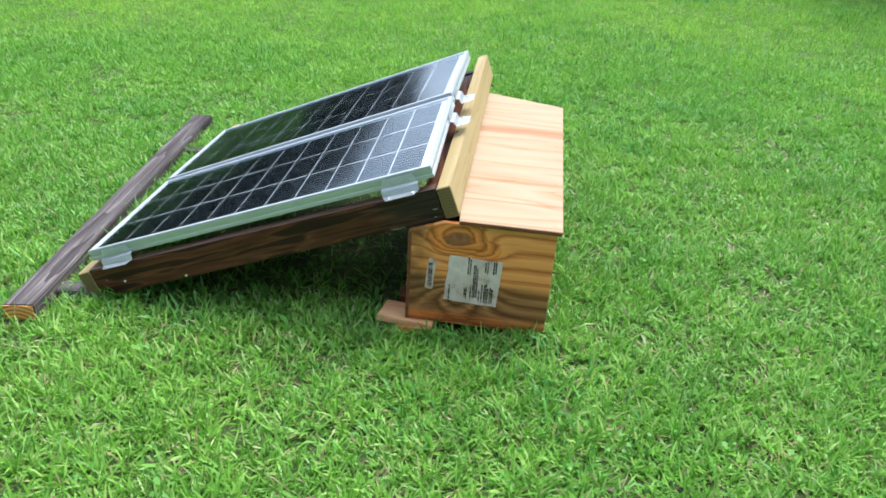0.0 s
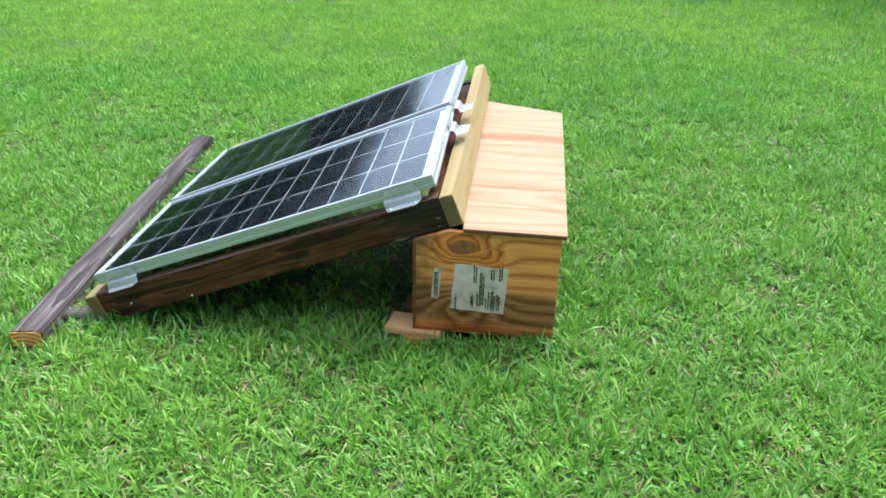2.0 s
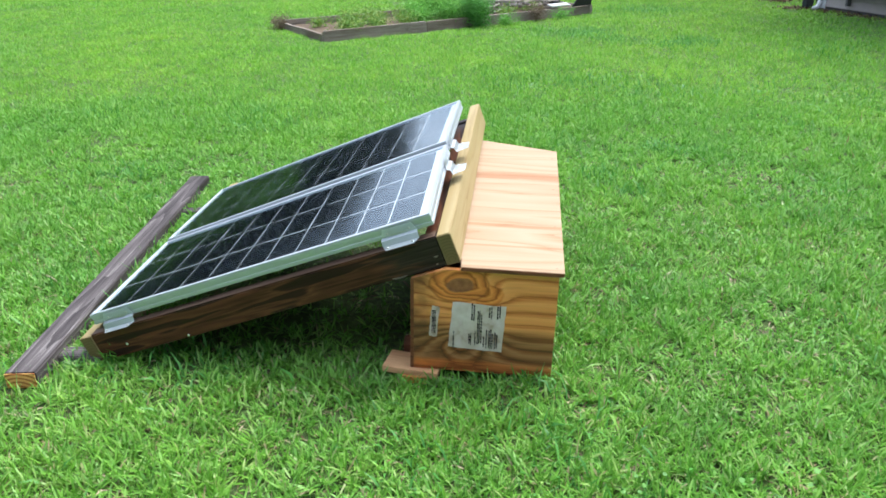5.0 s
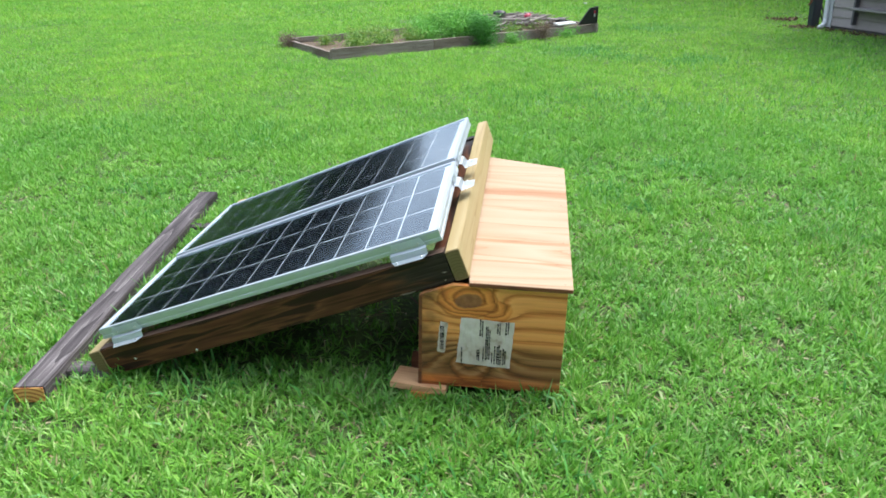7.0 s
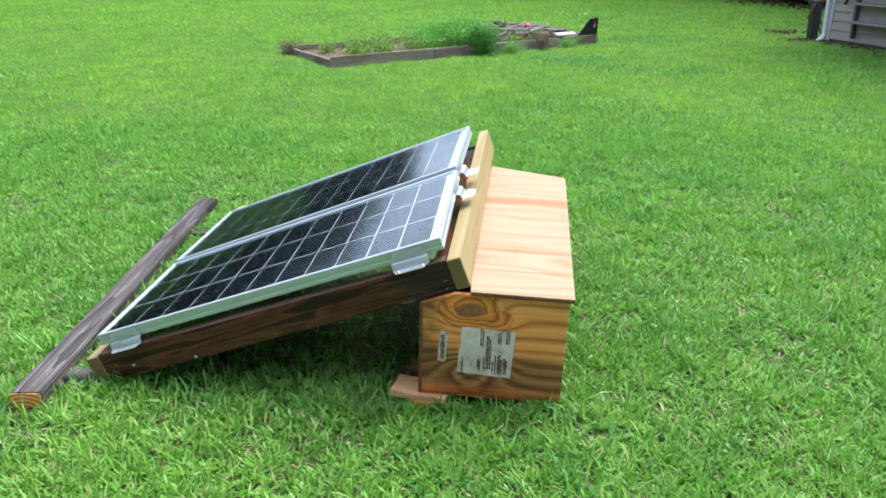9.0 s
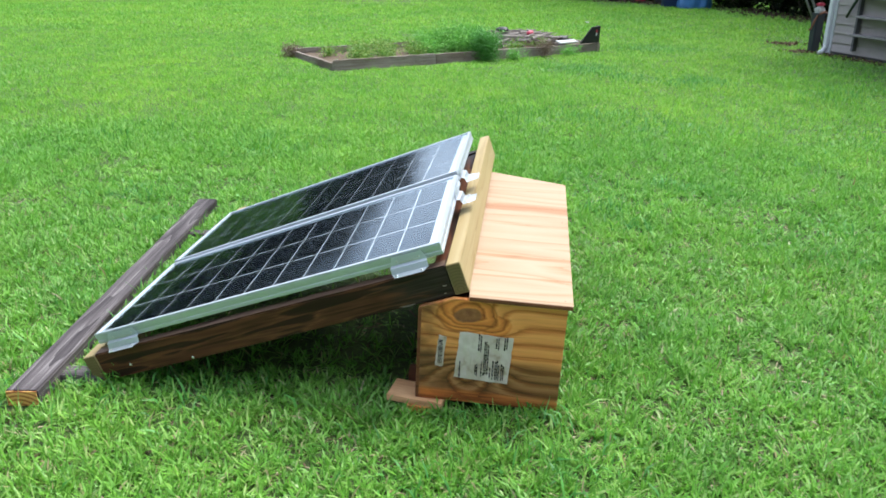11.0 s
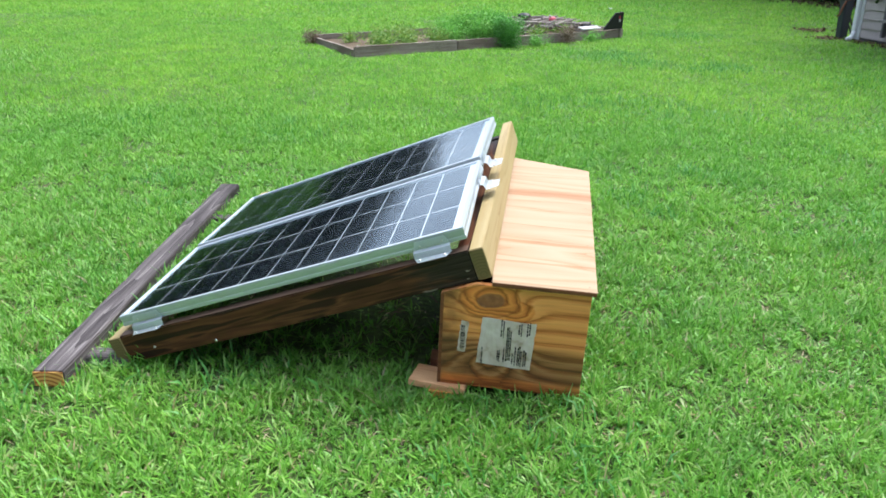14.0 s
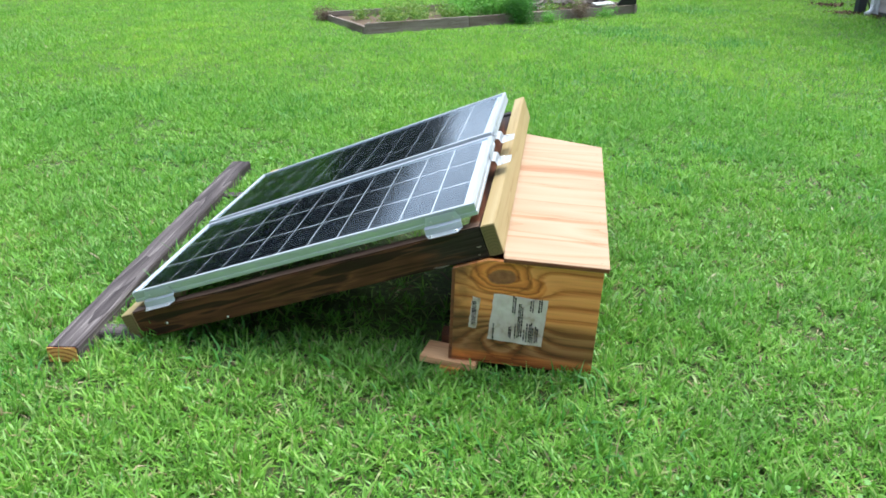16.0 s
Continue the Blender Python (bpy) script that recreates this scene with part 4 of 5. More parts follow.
for k, (x, y, h, rr) in enumerate(((0.35, 0.3, 0.13, 0.16), (0.55, 0.6, 0.18, 0.18), (0.75, 0.25, 0.14, 0.15), (0.95, 0.75, 0.15, 0.18), (1.15, 0.3, 0.14, 0.16), (0.3, 0.9, 0.10, 0.15), (1.1, 1.05, 0.13, 0.16), (2.45, 0.2, 0.12, 0.15), (2.85, 0.22, 0.14, 0.14), (2.3, 0.5, 0.13, 0.15), (0.45, 0.12, 0.11, 0.14), (0.9, 0.5, 0.14, 0.16), (1.3, 0.75, 0.13, 0.16), (0.7, 0.95, 0.12, 0.15))):
    plant("weed", local(BED, x, y, 0.05), h * 0.95, rr * 1.15, 560, 0.035, WEED, "yellow-green weed growing in the raised bed", "weed", 20 + k, 6, 0.25, "weeds in the bed")
for k, (x, y) in enumerate(((2.25, -0.14), (3.05, -0.12))):
    plant("grass_tuft", local(BED, x, y, 0.0), 0.10, 0.14, 500, 0.05, FERN, "long grass tuft against the bed boards", "grass", 40 + k, 6, 0.12, "tufts by the bed")

# ---- house corner ----
HOUSE = pose(4.85, 8.45, 0, 0, 0, 20)
house = thing("house", HOUSE, "house with taupe lap siding and white corner trim", "house")
part("wall", box_bm(0.03, 6.0, -6.0, -0.02, -0.05, 2.7, 0), SIDING, house)
part("foundation", box_bm(0.01, 5.98, -5.98, -0.03, -0.06, 0.05, 0.004), SHELF, house, "dark foundation strip")
part("corner_trim", box_bm(-0.022, 0.0, -0.088, 0.022, 0.02, 2.7, 0.003), WHITE_TRIM, house, "white corner trim board")
part("corner_trim", box_bm(0.001, 0.088, 0.0, 0.022, 0.02, 2.7, 0.003), WHITE_TRIM, house)


def roof_bm():
    bm = prism_bm([(-0.4, 2.72), (3.0, 4.1), (6.4, 2.72), (6.4, 2.62), (3.0, 3.98), (-0.4, 2.62)], -6.4, 0.4, 0)
    return bm


part("roof", roof_bm(), ROOF, house, "grey shingle roof")
part("gable", prism_bm([(0.03, 2.70), (5.97, 2.70), (3.0, 3.93)], -0.08, -0.02, 0), SIDING, house)
for k in range(24):
    z = 0.05 + 0.1095 * k
    bm = bmesh.new()
    pr = [(0.028, z), (-0.012, z), (-0.012, z + 0.010), (0.004, z + 0.121), (0.028, z + 0.121)]
    a_, b_ = [[bm.verts.new((x, y, zz)) for x, zz in pr] for y in (-6.0, -0.09)]
    for i in range(5):
        bm.faces.new((a_[i], a_[(i + 1) % 5], b_[(i + 1) % 5], b_[i]))
    bm.faces.new(a_[::-1]), bm.faces.new(b_)
    bmesh.ops.recalc_face_normals(bm, faces=bm.faces)
    part("siding_board", bm, SIDING, house)
spout = thing("downspout", HOUSE @ Matrix.Translation((-0.046, -0.03, 0)), "white downspout with elbow at the house corner", "downspout")
part("pipe", box_bm(-0.02, 0.02, -0.03, 0.03, 0.12, 2.5, 0.006), WHITE_TRIM, spout)
elbow = part("elbow", rod_bm([(0, 0, 0.13), (-0.005, 0.0, 0.075), (-0.035, 0.0, 0.04), (-0.09, -0.01, 0.028)], [0.026, 0.028, 0.028, 0.026], 10), WHITE_TRIM, spout, "", True)

shelf = thing("outdoor_shelf", HOUSE, "grey wooden shelf rack fixed to the siding", "shelf")
for y in (-0.50, -1.75):
    part("post", box_bm(-0.065, -0.013, y - 0.018, y + 0.018, 0.095, 1.30, 0.003, 0.001, 6), SHELF, shelf)
for z in (0.285, 0.492, 0.700, 0.908, 1.116):
    part("shelf_board", box_bm(-0.15, -0.013, -1.73, -0.52, z - 0.011, z + 0.011, 0.003, 0.001, 8), SHELF_LIT, shelf, "shelf board coloured paler grey for its lit top")
pole = thing("tool_handle", HOUSE @ Matrix.Translation((-0.05, -0.31, 0)), "dark green tool handle hanging on the siding", "tool")
part("handle", rod_bm([(0, 0, 0.47), (-0.005, -0.10, 0.63), (0, -0.36, 1.08)], [0.016, 0.017, 0.016], 8), GREEN_POLE, pole, "", True)

binm = thing("bin", HOUSE @ Matrix.Translation((0.0, 0.24, 0)), "tall narrow slate-coloured plastic bin at the house corner", "bin")


def tapered(w0, w1, z0, z1, bevel=0.012):
    bm = box_bm(-0.5, 0.5, -0.5, 0.5, z0, z1, 0)
    for v in bm.verts:
        w = w0 if abs(v.co.z - z0) < 1e-4 else w1
        v.co.x, v.co.y = v.co.x * w, v.co.y * w
    bmesh.ops.bevel(bm, geom=bm.edges[:], offset=bevel, segments=2, affect="EDGES")
    return bm


part("bin_body", tapered(0.10, 0.12, 0.0, 0.47), SLATE, binm)
part("bin_rim", tapered(0.13, 0.13, 0.455, 0.48, 0.006), SLATE, binm)
jug = thing("jug", HOUSE @ Matrix.Translation((0.005, 0.24, 0.48)), "white plastic jug with red cap on the bin", "jug")
part("jug_body", tapered(0.12, 0.09, 0.0, 0.08, 0.02), WHITE, jug)
part("cap", tapered(0.09, 0.08, 0.081, 0.12, 0.012), RED, jug, "red cap")
hose = link_mesh("hose", rod_bm([(0.10, 0.02, 0.475), (0.03, -0.02, 0.492), (-0.045, 0.0, 0.46), (-0.075, 0.01, 0.38), (-0.085, 0.03, 0.30), (-0.10, 0.05, 0.27)], [0.012, 0.013, 0.013, 0.013, 0.012, 0.010], 8), RUST, None, "", True)
hose.matrix_world = HOUSE @ Matrix.Translation((-0.005, 0.19, 0))
tagged(hose, "rust-brown hose hanging over the rim of the bin", "hose")
frame_t = thing("pipe_frame", HOUSE @ Matrix.Translation((0.20, 0.62, 0)), "leaning frame of thin grey pipes by the hedge", "frame")
for p, q in (((-0.42, 0.1, 1.2), (0.26, 0.0, 0.0)), ((-0.20, 0.2, 1.2), (0.34, 0.05, 0.0)), ((-0.20, 0.07, 0.80), (-0.02, 0.15, 0.80))):
    part("pipe", rod_bm([p, q], [0.014, 0.014], 8), PIPE, frame_t, "", True)

# ---- hedge, trees, clutter at the lawn's end ----
def tree(x, y, high, wide, seed, n_leaf=2600):
    r = np.random.default_rng(seed)
    ob = thing("tree", Matrix.Translation((x, y, -0.05)), "leafy dark green tree with bare lower trunk at the lawn's edge, some unseen and added to block skylight", "tree", "trees at the lawn's end")
    lean = r.normal(0, 0.12, 2)
    top = high * 0.62
    pts = [(lean[0] * k * 0.3, lean[1] * k * 0.3, top * k / 4) for k in range(5)]
    bm = rod_bm(pts, [0.13, 0.11, 0.09, 0.07, 0.045], 8)
    part("trunk", bm, BARK, ob, "", True)
    for k in range(6):
        h0 = top * r.uniform(0.35, 0.95)
        az = r.uniform(0, 6.28)
        e = np.array([np.cos(az), np.sin(az), 0.7]) * wide * r.uniform(0.45, 0.8)
        b0 = np.array([lean[0] * 0.3 * h0 * 4 / top, lean[1] * 0.3 * h0 * 4 / top, h0])
        part("limb", rod_bm([tuple(b0), tuple(b0 + e * 0.5 + [0, 0, 0.05]), tuple(b0 + e)], [0.045, 0.03, 0.012], 6), BARK, ob, "", True)
    p = np.concatenate([clumps((lean[0], lean[1], high * 0.66), (wide, wide, high * 0.36), 46, n_leaf // 46, 0.16, r)])
    p = p[p[:, 2] > 0.5]
    v, f = leaf_quads(p, 0.24, 0.6, 0.2, 1.0, r)
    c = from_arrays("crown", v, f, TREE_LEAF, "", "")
    c.parent = ob


def shrub(x, y, high, wide, seed, mat_=TREE_LEAF, size=0.11, label="dark dense shrub in the hedge behind the lawn, rear row added to block sky"):
    r = np.random.default_rng(seed)
    ob = thing("shrub", Matrix.Translation((x, y, -0.03)), label, "shrub", "hedge shrubs")
    for k in range(4):
        az = r.uniform(0, 6.28)
        part("stem", rod_bm([(0, 0, 0), (np.cos(az) * wide * 0.3, np.sin(az) * wide * 0.3, high * 0.5), (np.cos(az) * wide * 0.6, np.sin(az) * wide * 0.6, high * 0.9)], [0.03, 0.02, 0.008], 5), BARK, ob)
    p = clumps((0, 0, high * 0.55), (wide, wide, high * 0.5), 46, 80, 0.15, r)
    p = p[p[:, 2] > 0.03]
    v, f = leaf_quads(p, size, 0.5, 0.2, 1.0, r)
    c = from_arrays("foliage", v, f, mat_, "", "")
    c.parent = ob


LINE = [(7.2, 11.3), (6.3, 13.4), (5.0, 16.6), (2.6, 19.9), (-1.5, 23.5), (-8, 27.5), (-17, 30), (-28, 31), (-40, 30)]


def along_line(step, start=0.0):
    out, carry = [], start
    for (x0, y0), (x1, y1) in zip(LINE, LINE[1:]):
        ln = math.hypot(x1 - x0, y1 - y0)
        while carry < ln:
            t = carry / ln
            out.append((x0 + (x1 - x0) * t, y0 + (y1 - y0) * t, (y0 - y1) / ln, (x1 - x0) / ln))
            carry += step
        carry -= ln
    return out


rng = random.Random(31)
for k, (x, y, nx, ny) in enumerate(along_line(2.0, 0.6)):
    o = rng.uniform(0.9, 2.6)
    around = math.degrees(math.atan2(0.6 - x, y - 0.5))
    # heights fit the panels' reflection; right end raised to shade the far lawn
    tall = 3.8 + 6.2 * min(1.0, max(0.0, (around - 17.5) / 11)) + 2.2 * math.exp(-((around - 11.0) / 2.0) ** 2) + 5.0 * min(1.0, max(0.0, (3.0 - around) / 5))
    tree(x - nx * o, y + o, tall * rng.uniform(0.85, 1.12), rng.uniform(1.3, 1.9), 100 + k, 2600 if around < 10 else 4600)
# unseen rear rows added to close sky gaps in the panels' reflection
for k, (x, y, nx, ny) in enumerate(along_line(2.4, 22.0)[:16]):
    around = math.degrees(math.atan2(0.6 - x, y - 0.5))
    tree(x, y + 4.2, (4.1 + 6.6 * min(1.0, max(0.0, (around - 18.5) / 10))) * rng.uniform(0.9, 1.1), rng.uniform(1.6, 2.0), 200 + k, 4600)
for k, (x, y, nx, ny) in enumerate(along_line(1.5, 22.0)[:24]):
    around = math.degrees(math.atan2(0.6 - x, y - 0.5))
    shrub(x, y + 1.6, 3.0 if around < 22 else 4.8, 1.5, 600 + k, TREE_LEAF, 0.22)
for k, (x, y, nx, ny) in enumerate(along_line(0.95, 0.3)[:26]):
    shrub(x + rng.uniform(-0.2, 0.3) + 0.45, y + rng.uniform(0.25, 0.7), rng.uniform(0.9, 1.8), rng.uniform(0.55, 0.8), 300 + k)
# unseen shrubs added so the panels' low end reflects green
for k, (x, y, nx, ny) in enumerate(along_line(1.5, 22.0)[:22]):
    around = math.degrees(math.atan2(0.6 - x, y - 0.5))
    shrub(x, y - 1.2, (1.6 if around < 24 else 2.9) * rng.uniform(0.85, 1.15), rng.uniform(0.9, 1.3), 500 + k, LIGHT_LEAF, 0.2, "bright green shrub added before the trees for the panels' reflection")

# unseen trees added behind and left of the viewer to block low skylight
for k in range(17):
    x = -15 + 2.1 * k
    tree(x + rng.uniform(-0.5, 0.5), -8.5 - 0.02 * (x - 2) ** 2 * 0.3 + rng.uniform(-1, 1), rng.uniform(7.5, 9.8), rng.uniform(1.9, 2.5), 400 + k, 3000)
for k in range(14):
    tree((-9.5 if k < 7 else -17) + rng.uniform(-1, 1) - 0.3 * abs(k - 5), -10 + 2.3 * k, rng.uniform(7.5, 9.5), rng.uniform(1.9, 2.4), 430 + k, 3000)

tarp_bm = bmesh.new()
bmesh.ops.create_icosphere(tarp_bm, subdivisions=4, radius=1.0)
for v in tarp_bm.verts:
    k = 1 + 0.22 * noise.noise(v.co * 2.2) + 0.07 * noise.noise(v.co * 7)
    v.co = Vector((v.co.x * 0.36, v.co.y * 0.3, max(v.co.z, -0.35) * 0.55 + 0.19)) * k
tarp = link_mesh("tarp", tarp_bm, TARP, None, "", True)
tarp.matrix_world = pose(4.75, 16.6, 0.0)
tagged(tarp, "crumpled blue tarp heap lying before the hedge", "tarp")
barrel = thing("barrel", pose(4.35, 16.95, 0.0), "dark blue plastic barrel standing beside the tarp", "barrel")
part("drum", rod_bm([(0, 0, 0), (0, 0, 0.04), (0, 0, 0.42), (0, 0, 0.44), (0, 0, 0.46), (0, 0, 0.84), (0, 0, 0.88)], [0.25, 0.28, 0.28, 0.292, 0.28, 0.28, 0.25], 20), BARREL, barrel, "", True)
part("lid", rod_bm([(0, 0, 0.881), (0, 0, 0.90)], [0.2, 0.19], 16), BLACK, barrel)
# the black crates are added where only dark hedge shows
for nm, lbl, mat_, x, y, sx in (("red_crate", "small red plastic crate before the hedge", RED, 3.85, 18.9, 0.10), ("black_crate", "black crate added before the hedge's dark foot", BLACK, 3.3, 19.4, 0.3), ("black_crate", "black crate added in the dark beside the blue tarp", BLACK, 4.35, 18.2, 0.2)):
    o = thing(nm, pose(x, y, 0.0, 0, 0, 20), lbl, "crate")
    for s_ in (-1, 1):
        part("side", box_bm(-sx, sx, s_ * sx * 0.7 - 0.012, s_ * sx * 0.7 + 0.012, 0.0, sx * 1.3, 0.006), mat_, o)
        part("end", box_bm(s_ * sx - 0.012, s_ * sx + 0.012, -sx * 0.7 + 0.013, sx * 0.7 - 0.013, 0.0, sx * 1.3, 0.006), mat_, o)
    part("base", box_bm(-sx + 0.013, sx - 0.013, -sx * 0.7 + 0.013, sx * 0.7 - 0.013, 0.0, 0.02, 0), mat_, o)

scrap = link_mesh("paper_scrap", box_bm(-0.03, 0.03, -0.02, 0.02, 0.0, 0.012, 0.004, 0.004, 3), WHITE)
scrap.matrix_world = pose(2.15, 12.37, 0.03, 12, 0, 30)
tagged(scrap, "small white paper scrap caught in the lawn", "scrap")

# leaf litter under the hedge
lp = []
for x, y, nx, ny in along_line(0.08)[:260]:
    for _ in range(26):
        lp.append((x + gen.normal(0.3, 0.35), y + gen.normal(0.25, 0.35), 0.012 + 0.03 * gen.random()))
v, f = leaf_quads(np.array(lp), 0.09, 0.6, 0.0, 0.35)
from_arrays("leaf_litter", v, f, LITTER, "brown fallen leaves along the foot of the hedge", "leaf litter")
lp = np.stack([gen.normal(4.68, 0.11, 230), gen.normal(9.5, 0.09, 230), gen.uniform(0.008, 0.03, 230)], 1)
lp3 = np.stack([gen.normal(4.60, 0.10, 170), gen.normal(8.62, 0.07, 170), gen.uniform(0.008, 0.028, 170)], 1)
lp2 = np.stack([gen.uniform(4.35, 4.85, 2500) , gen.uniform(3.0, 8.6, 2500), gen.uniform(0.004, 0.03, 2500)], 1)
lp2[:, 0] = 4.78 + (8.45 - lp2[:, 1]) * 0.364 + gen.normal(0, 0.07, 2500)
v, f = leaf_quads(np.concatenate([lp, lp3, lp2]), 0.036, 0.6, 0.0, 0.35)
from_arrays("mulch", v, f, MULCH, "brown bare mulch strip beside the house", "mulch")


# ---- grass ----
def inside(x, y, m, x0, x1, y0, y1):
    inv = m.inverted()
    lx = inv[0][0] * x + inv[0][1] * y + inv[0][3]
    ly = inv[1][0] * x + inv[1][1] * y + inv[1][3]
    return (lx > x0) & (lx < x1) & (ly > y0) & (ly < y1)


def free(x, y):
    """Where grass can grow; left clear before the bed, plank end and offcut so the camera sees them."""
    bad = inside(x, y, pose(1.341, -0.026, 0, 0, 0, -0.6), -0.375, -0.004, 0.006, 1.03)
    bad |= inside(x, y, pose(-0.137, -0.139, 0, 0, 0, 6.199), -0.043, 0.043, 0.004, 1.775)
    bad |= inside(x, y, BED, -0.04, BL - 0.01, -0.07, BWD - 0.01)
    bad |= inside(x, y, HOUSE, -0.03, 6.0, -6.0, 0.0)
    bad |= inside(x, y, pose(0.957, 0.045, 0), -0.08, 0.08, -0.035, 0.07)
    bad |= inside(x, y, pose(0.967, -0.07, 0), -0.035, 0.035, 0.02, 0.05)
    bad |= inside(x, y, pose(-0.137, -0.139, 0, 0, 0, 6.199), -0.05, 0.05, -0.035, 0.01)
    return ~bad


def patchy(x, y, size, seed):
    """Smooth random values, -1 to 1, with patches of about that size."""
    g = np.random.default_rng(seed).uniform(-1, 1, (64, 64))
    u, v = x / size, y / size
    i, j = np.floor(u).astype(int), np.floor(v).astype(int)
    a, b_ = u - i, v - j
    a, b_ = a * a * (3 - 2 * a), b_ * b_ * (3 - 2 * b_)
    at = lambda p, q: g[p % 64, q % 64]
    return (at(i, j) * (1 - a) + at(i + 1, j) * a) * (1 - b_) + (at(i, j + 1) * (1 - a) + at(i + 1, j + 1) * a) * b_


def blades(name, x, y, length, width, label, bent=True, mat_=GRASS, up=1.0):
    ok = free(x, y)
    x, y = x[ok], y[ok]
    if bent:
        thick = 0.85 + 0.45 * patchy(x, y, 0.07, 1) + 0.35 * patchy(x, y, 0.23, 2)
        # sparse under the rack, to darken the ground there
        thick = np.where((x > 0.15) & (x < 0.96) & (y > 0.10) & (y < 1.2), 0.12, thick)
        ok = gen.random(len(x)) < thick
        x, y = x[ok], y[ok]
    n = len(x)
    tone = np.sin(x * 5.1 + 2 * np.sin(y * 3.3)) * np.sin(y * 4.7 + 1.5 * np.sin(x * 2.9))
    az = gen.uniform(0, 2 * np.pi, n) + 0.7 * tone
    el = np.clip(gen.normal(0.85, 0.38, n) * up, 0.12, 1.5)
    clump = 0.6 * patchy(x, y, 0.09, 3) + 0.5 * patchy(x, y, 0.3, 4)
    ln = length * gen.uniform(0.5, 1.4, n) * (1.05 + 0.18 * tone + 0.5 * clump)
    wd = width * gen.uniform(0.65, 1.3, n)
    base = np.stack([x, y, lift(x, y) - 0.002], 1)
    d1 = np.stack([np.cos(az) * np.cos(el), np.sin(az) * np.cos(el), np.sin(el)], 1)
    el2 = el - gen.uniform(0.3, 1.1, n)
    d2 = np.stack([np.cos(az) * np.cos(el2), np.sin(az) * np.cos(el2), np.sin(el2)], 1)
    turn = gen.normal(0, 0.5, n)
    side = np.stack([-np.sin(az + turn), np.cos(az + turn), 0.25 * gen.normal(size=n)], 1) * (wd / 2)[:, None]
    midp = base + d1 * (ln * 0.55)[:, None]
    tip = midp + d2 * (ln * 0.45)[:, None]
    tip[:, 2] = np.maximum(tip[:, 2], base[:, 2] + 0.004)
    i = np.arange(n)[:, None]
    if bent:
        v = np.stack([base - side * 0.7, base + side * 0.7, midp + side, midp - side, tip], 1).reshape(-1, 3)
        return from_arrays(name, v, i * 5 + [3, 2, 4], mat_, label, "grass", "stuff", i * 5 + [0, 1, 2, 3])
    v = np.stack([base - side, base + side, tip], 1).reshape(-1, 3)
    return from_arrays(name, v, i * 3 + [0, 1, 2], mat_, label, "grass")


def tufts(name, x0, x1, y0, y1, per_m2, each, length, width, label, mat_):
    """Straight stiff blades that fan out of shared crowns, as in a mown lawn of broad-leaved grass."""
    cx, cy = scatter(x0, x1, y0, y1, per_m2)
    keep = gen.random(len(cx)) < 0.80 + 0.45 * patchy(cx, cy, 0.08, 1) + 0.30 * patchy(cx, cy, 0.26, 2)
    cx, cy = cx[keep], cy[keep]
    # crowns thinned under the rack for a darker ground
    under = (cx > 0.15) & (cx < 0.96) & (cy > 0.10) & (cy < 1.2)
    keep = ~under | (gen.random(len(cx)) < np.clip(0.45 - 1.1 * (cy - 0.10), 0.07, 1.0))
    cx, cy = cx[keep], cy[keep]
    m_ = len(cx)
    size = gen.uniform(0.7, 1.3, m_) * (1.0 + 0.30 * patchy(cx, cy, 0.10, 3) + 0.25 * patchy(cx, cy, 0.33, 4))
    lean = gen.normal(0, 0.35, (m_, 2))
    k = np.repeat(np.arange(m_), each)
    n = len(k)
    az = gen.uniform(0, 2 * np.pi, n)
    el = np.clip(gen.normal(0.72, 0.36, n), 0.08, 1.45)
    d = np.stack([np.cos(az) * np.cos(el) + 0.5 * lean[k, 0], np.sin(az) * np.cos(el) + 0.5 * lean[k, 1], np.sin(el)], 1)
    d /= np.linalg.norm(d, axis=1, keepdims=True)
    x, y = cx[k] + gen.normal(0, 0.005, n) + d[:, 0] * 0.004, cy[k] + gen.normal(0, 0.005, n) + d[:, 1] * 0.004
    ok = free(x + d[:, 0] * 0.012, y + d[:, 1] * 0.012) & free(x, y)
    x, y, d, k = x[ok], y[ok], d[ok], k[ok]
    n = len(x)
    ln = length * size[k] * gen.uniform(0.55, 1.35, n)
    wd = width * gen.uniform(0.7, 1.25, n)
    base = np.stack([x, y, lift(x, y) - 0.002 + 0.006 * gen.random(n)], 1)
    side = np.stack([-d[:, 1], d[:, 0], 0.45 * gen.normal(size=n)], 1)
    side *= (wd / 2 / np.linalg.norm(side, axis=1))[:, None]
    fall = np.stack([np.zeros(n), np.zeros(n), -gen.uniform(0.02, 0.42, n)], 1)
    midp = base + d * (ln * 0.55)[:, None]
    tip = midp + (d + fall) * (ln * 0.45)[:, None]
    tip[:, 2] = np.maximum(tip[:, 2], base[:, 2] + 0.004)
    v = np.stack([base - side * 0.6, base + side * 0.6, midp + side, midp - side, tip], 1).reshape(-1, 3)
    i = np.arange(n)[:, None]
    return from_arrays(name, v, i * 5 + [3, 2, 4], mat_, label, "grass", "stuff", i * 5 + [0, 1, 2, 3])


def scatter(x0, x1, y0, y1, per_m2, soft=0.25):
    n = int((x1 - x0) * (y1 - y0) * per_m2)
    return gen.uniform(x0, x1, n) + gen.normal(0, soft, n), gen.uniform(y0, y1, n) + gen.normal(0, soft, n)


tufts("lawn_grass", -1.5, 3.0, -1.0, 1.3, 3500, 7, 0.043, 0.0052, "mown bright green grass round the solar rack", GRASS)
x, y = scatter(-1.5, 3.0, -1.0, 1.3, 4500)
blades("lawn_grass", x, y, 0.030, 0.0046, "short undergrowth of grass round the solar rack")
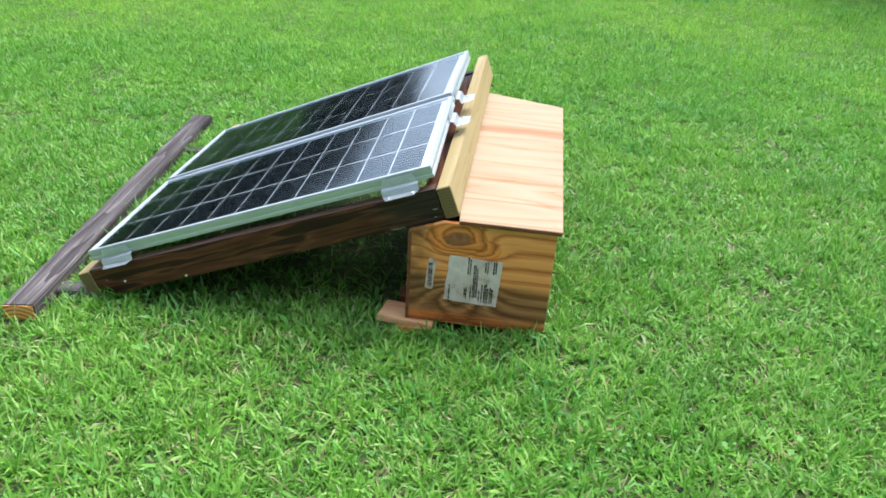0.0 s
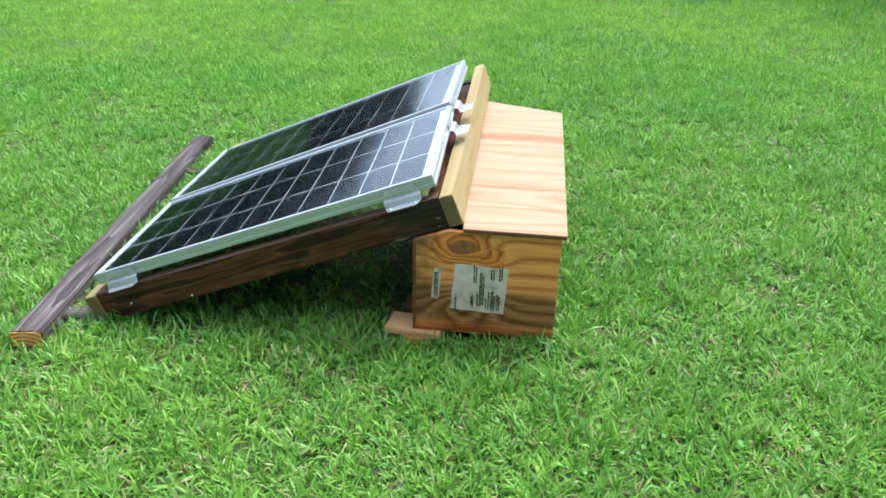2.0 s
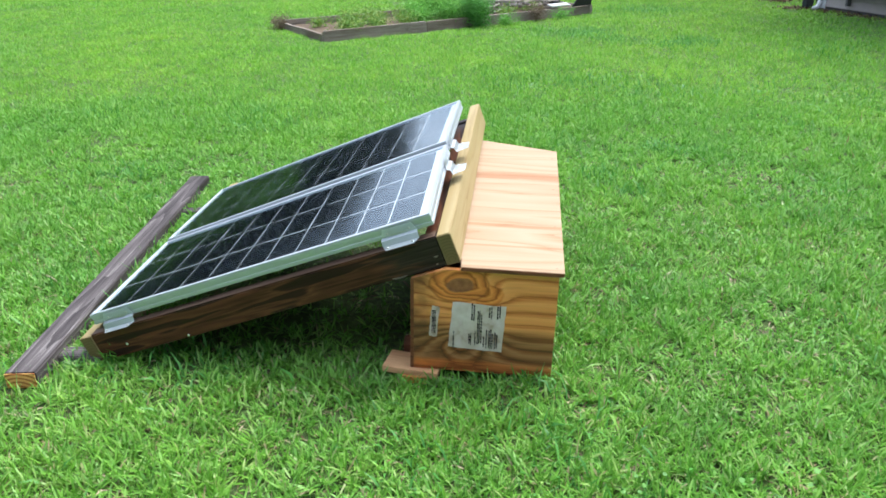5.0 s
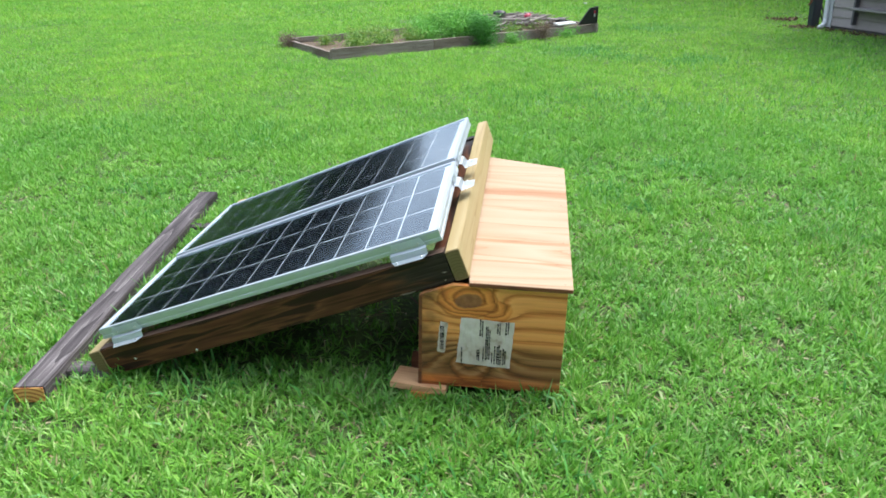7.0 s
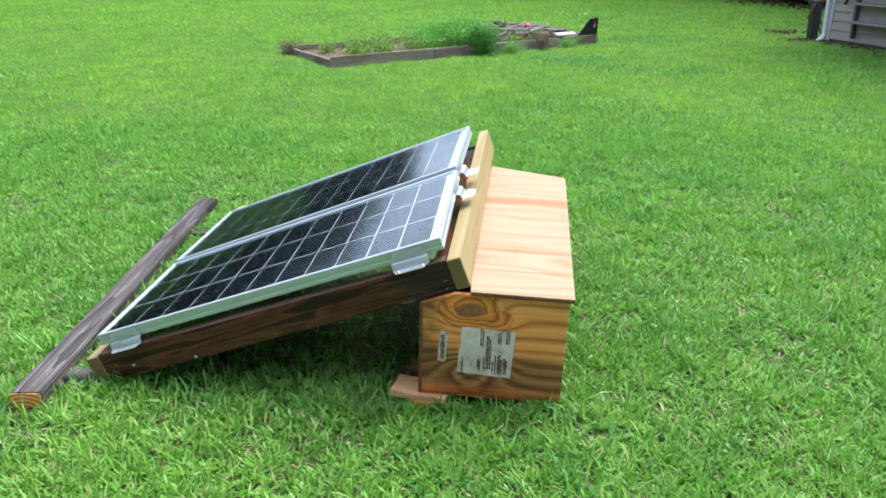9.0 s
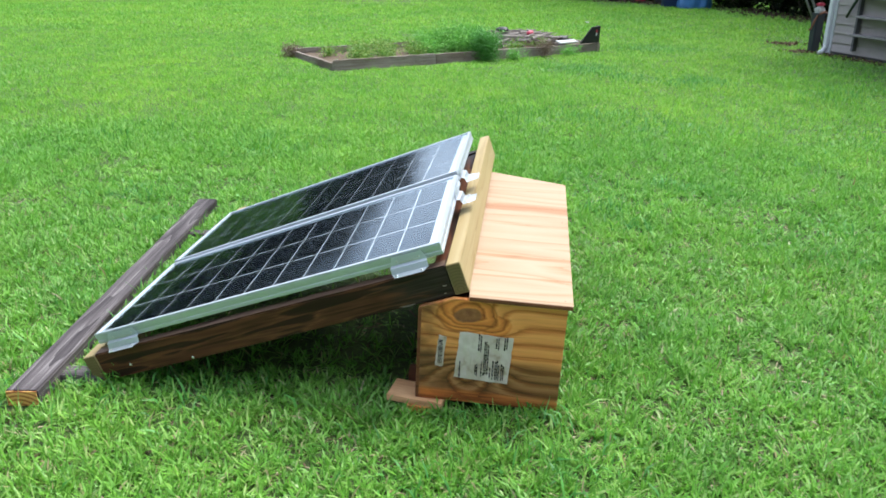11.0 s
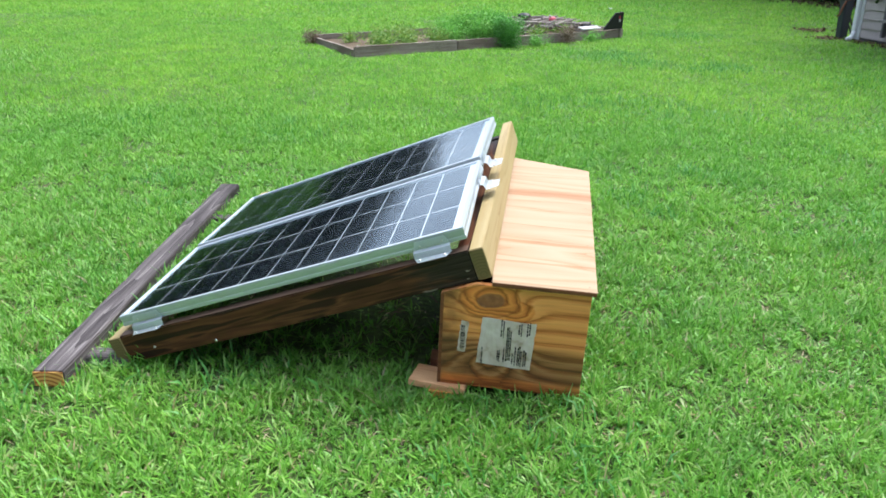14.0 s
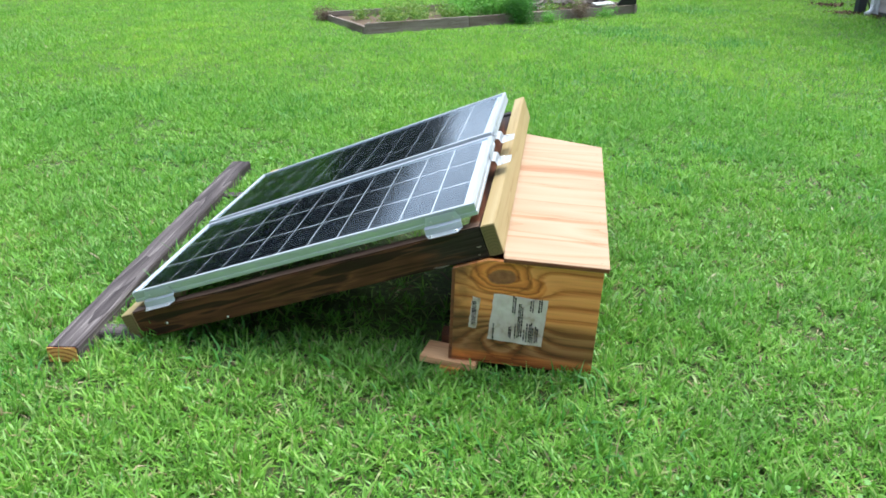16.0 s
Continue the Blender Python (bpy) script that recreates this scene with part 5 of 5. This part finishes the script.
tufts("lawn_grass", -2.4, 3.7, 1.2, 3.4, 1900, 7, 0.045, 0.0062, "mown bright green grass behind the solar rack", MID_GRASS)
x, y = scatter(-4.2, 4.8, 2.9, 6.0, 6800, 0.7)
blades("lawn_grass", x, y, 0.047, 0.0075, "mown bright green grass of the open lawn", False, FAR_GRASS)
x, y = scatter(-7.0, 4.9, 5.9, 10.5, 4200, 0.8)
blades("lawn_grass", x, y, 0.042, 0.0105, "mown bright green grass round the raised bed", False, FAR_GRASS)
x, y = scatter(-13.0, 6.6, 10.5, 19.5, 1300, 0.6)
blades("lawn_grass", x, y, 0.06, 0.019, "mown bright green grass towards the hedge", False, FAR_GRASS)
x, y = scatter(-30.0, -2.0, 18.5, 30.0, 120, 0.8)
blades("lawn_grass", x, y, 0.09, 0.07, "mown bright green grass of the far lawn", False, FAR_GRASS)
for x0, x1, y0, y1 in ((-6.0, -1.5, -5.0, 1.3), (3.0, 6.5, -5.0, 2.5), (-6.0, -2.2, 1.3, 3.2), (-1.5, 3.0, -5.0, -1.0), (-9.0, -4.0, 3.2, 6.0)):
    x, y = scatter(x0, x1, y0, y1, 5000)
    blades("lawn_grass", x, y, 0.055, 0.012, "mown bright green grass at the lawn's outer part", False)

# longer, darker tufts
tx, ty = [], []
for cx, cy, s_, n in [(g0, g1, gen.uniform(0.05, 0.16), 140) for g0, g1 in zip(gen.uniform(-1.4, 2.9, 40), gen.uniform(-0.9, 3.0, 40))] + [(2.76, 5.86, 0.17, 1100), (1.76, 6.73, 0.22, 1100), (2.78, 8.57, 0.28, 1000), (-1.55, 3.1, 0.16, 300), (-0.57, 2.96, 0.2, 260), (2.02, 3.85, 0.30, 900), (1.3, 4.05, 0.28, 700), (3.3, 3.6, 0.4, 800), (3.9, 5.2, 0.3, 700), (2.2, 6.2, 0.2, 500)]:
    tx.append(gen.normal(cx, s_, n)), ty.append(gen.normal(cy, s_, n))
blades("grass_tufts", np.concatenate(tx), np.concatenate(ty), 0.058, 0.0055, "longer dark green grass tufts in the lawn", True, TUFT, 1.15)

# clover leaves near the box
cx, cy = gen.uniform(-1.4, 2.9, 36), gen.uniform(-0.9, 2.0, 36)
px_, py_ = (np.repeat(cx, 14) + gen.normal(0, 0.06, 504)), (np.repeat(cy, 14) + gen.normal(0, 0.06, 504))
ok = free(px_, py_)
px_, py_ = px_[ok], py_[ok]
n = len(px_)
ang = gen.uniform(0, 2 * np.pi, n)
vs, fs = [], []
rad = gen.uniform(0.004, 0.0085, n)
zz = lift(px_, py_) + gen.uniform(0.022, 0.042, n)
tilt = gen.normal(0, 0.25, (n, 2))
for k in range(6):
    a = ang + k * np.pi / 3
    rr = rad * (1.0 if k % 2 else 0.8)
    dx, dy = np.cos(a) * rr, np.sin(a) * rr
    vs.append(np.stack([px_ + dx, py_ + dy, zz + dx * tilt[:, 0] + dy * tilt[:, 1]], 1))
v = np.stack(vs, 1).reshape(-1, 3)
i = np.arange(n)[:, None] * 6
from_arrays("clover", v, np.concatenate([i + [0, 1, 2], i + [0, 2, 3], i + [0, 3, 4], i + [0, 4, 5]]), CLOVER, "small round clover leaves among the grass", "clover")

# dead straw lying on the lawn
x, y = scatter(-1.5, 3.0, -0.95, 2.2, 2300)
blades("dry_straw", x, y, 0.042, 0.004, "pale and brown dead grass straw lying in the lawn", True, leaf("straw", [(0.0, (0.085, 0.05, 0.03)), (0.6, (0.20, 0.13, 0.07)), (1.0, (0.50, 0.42, 0.26))], 0.2), 0.3)
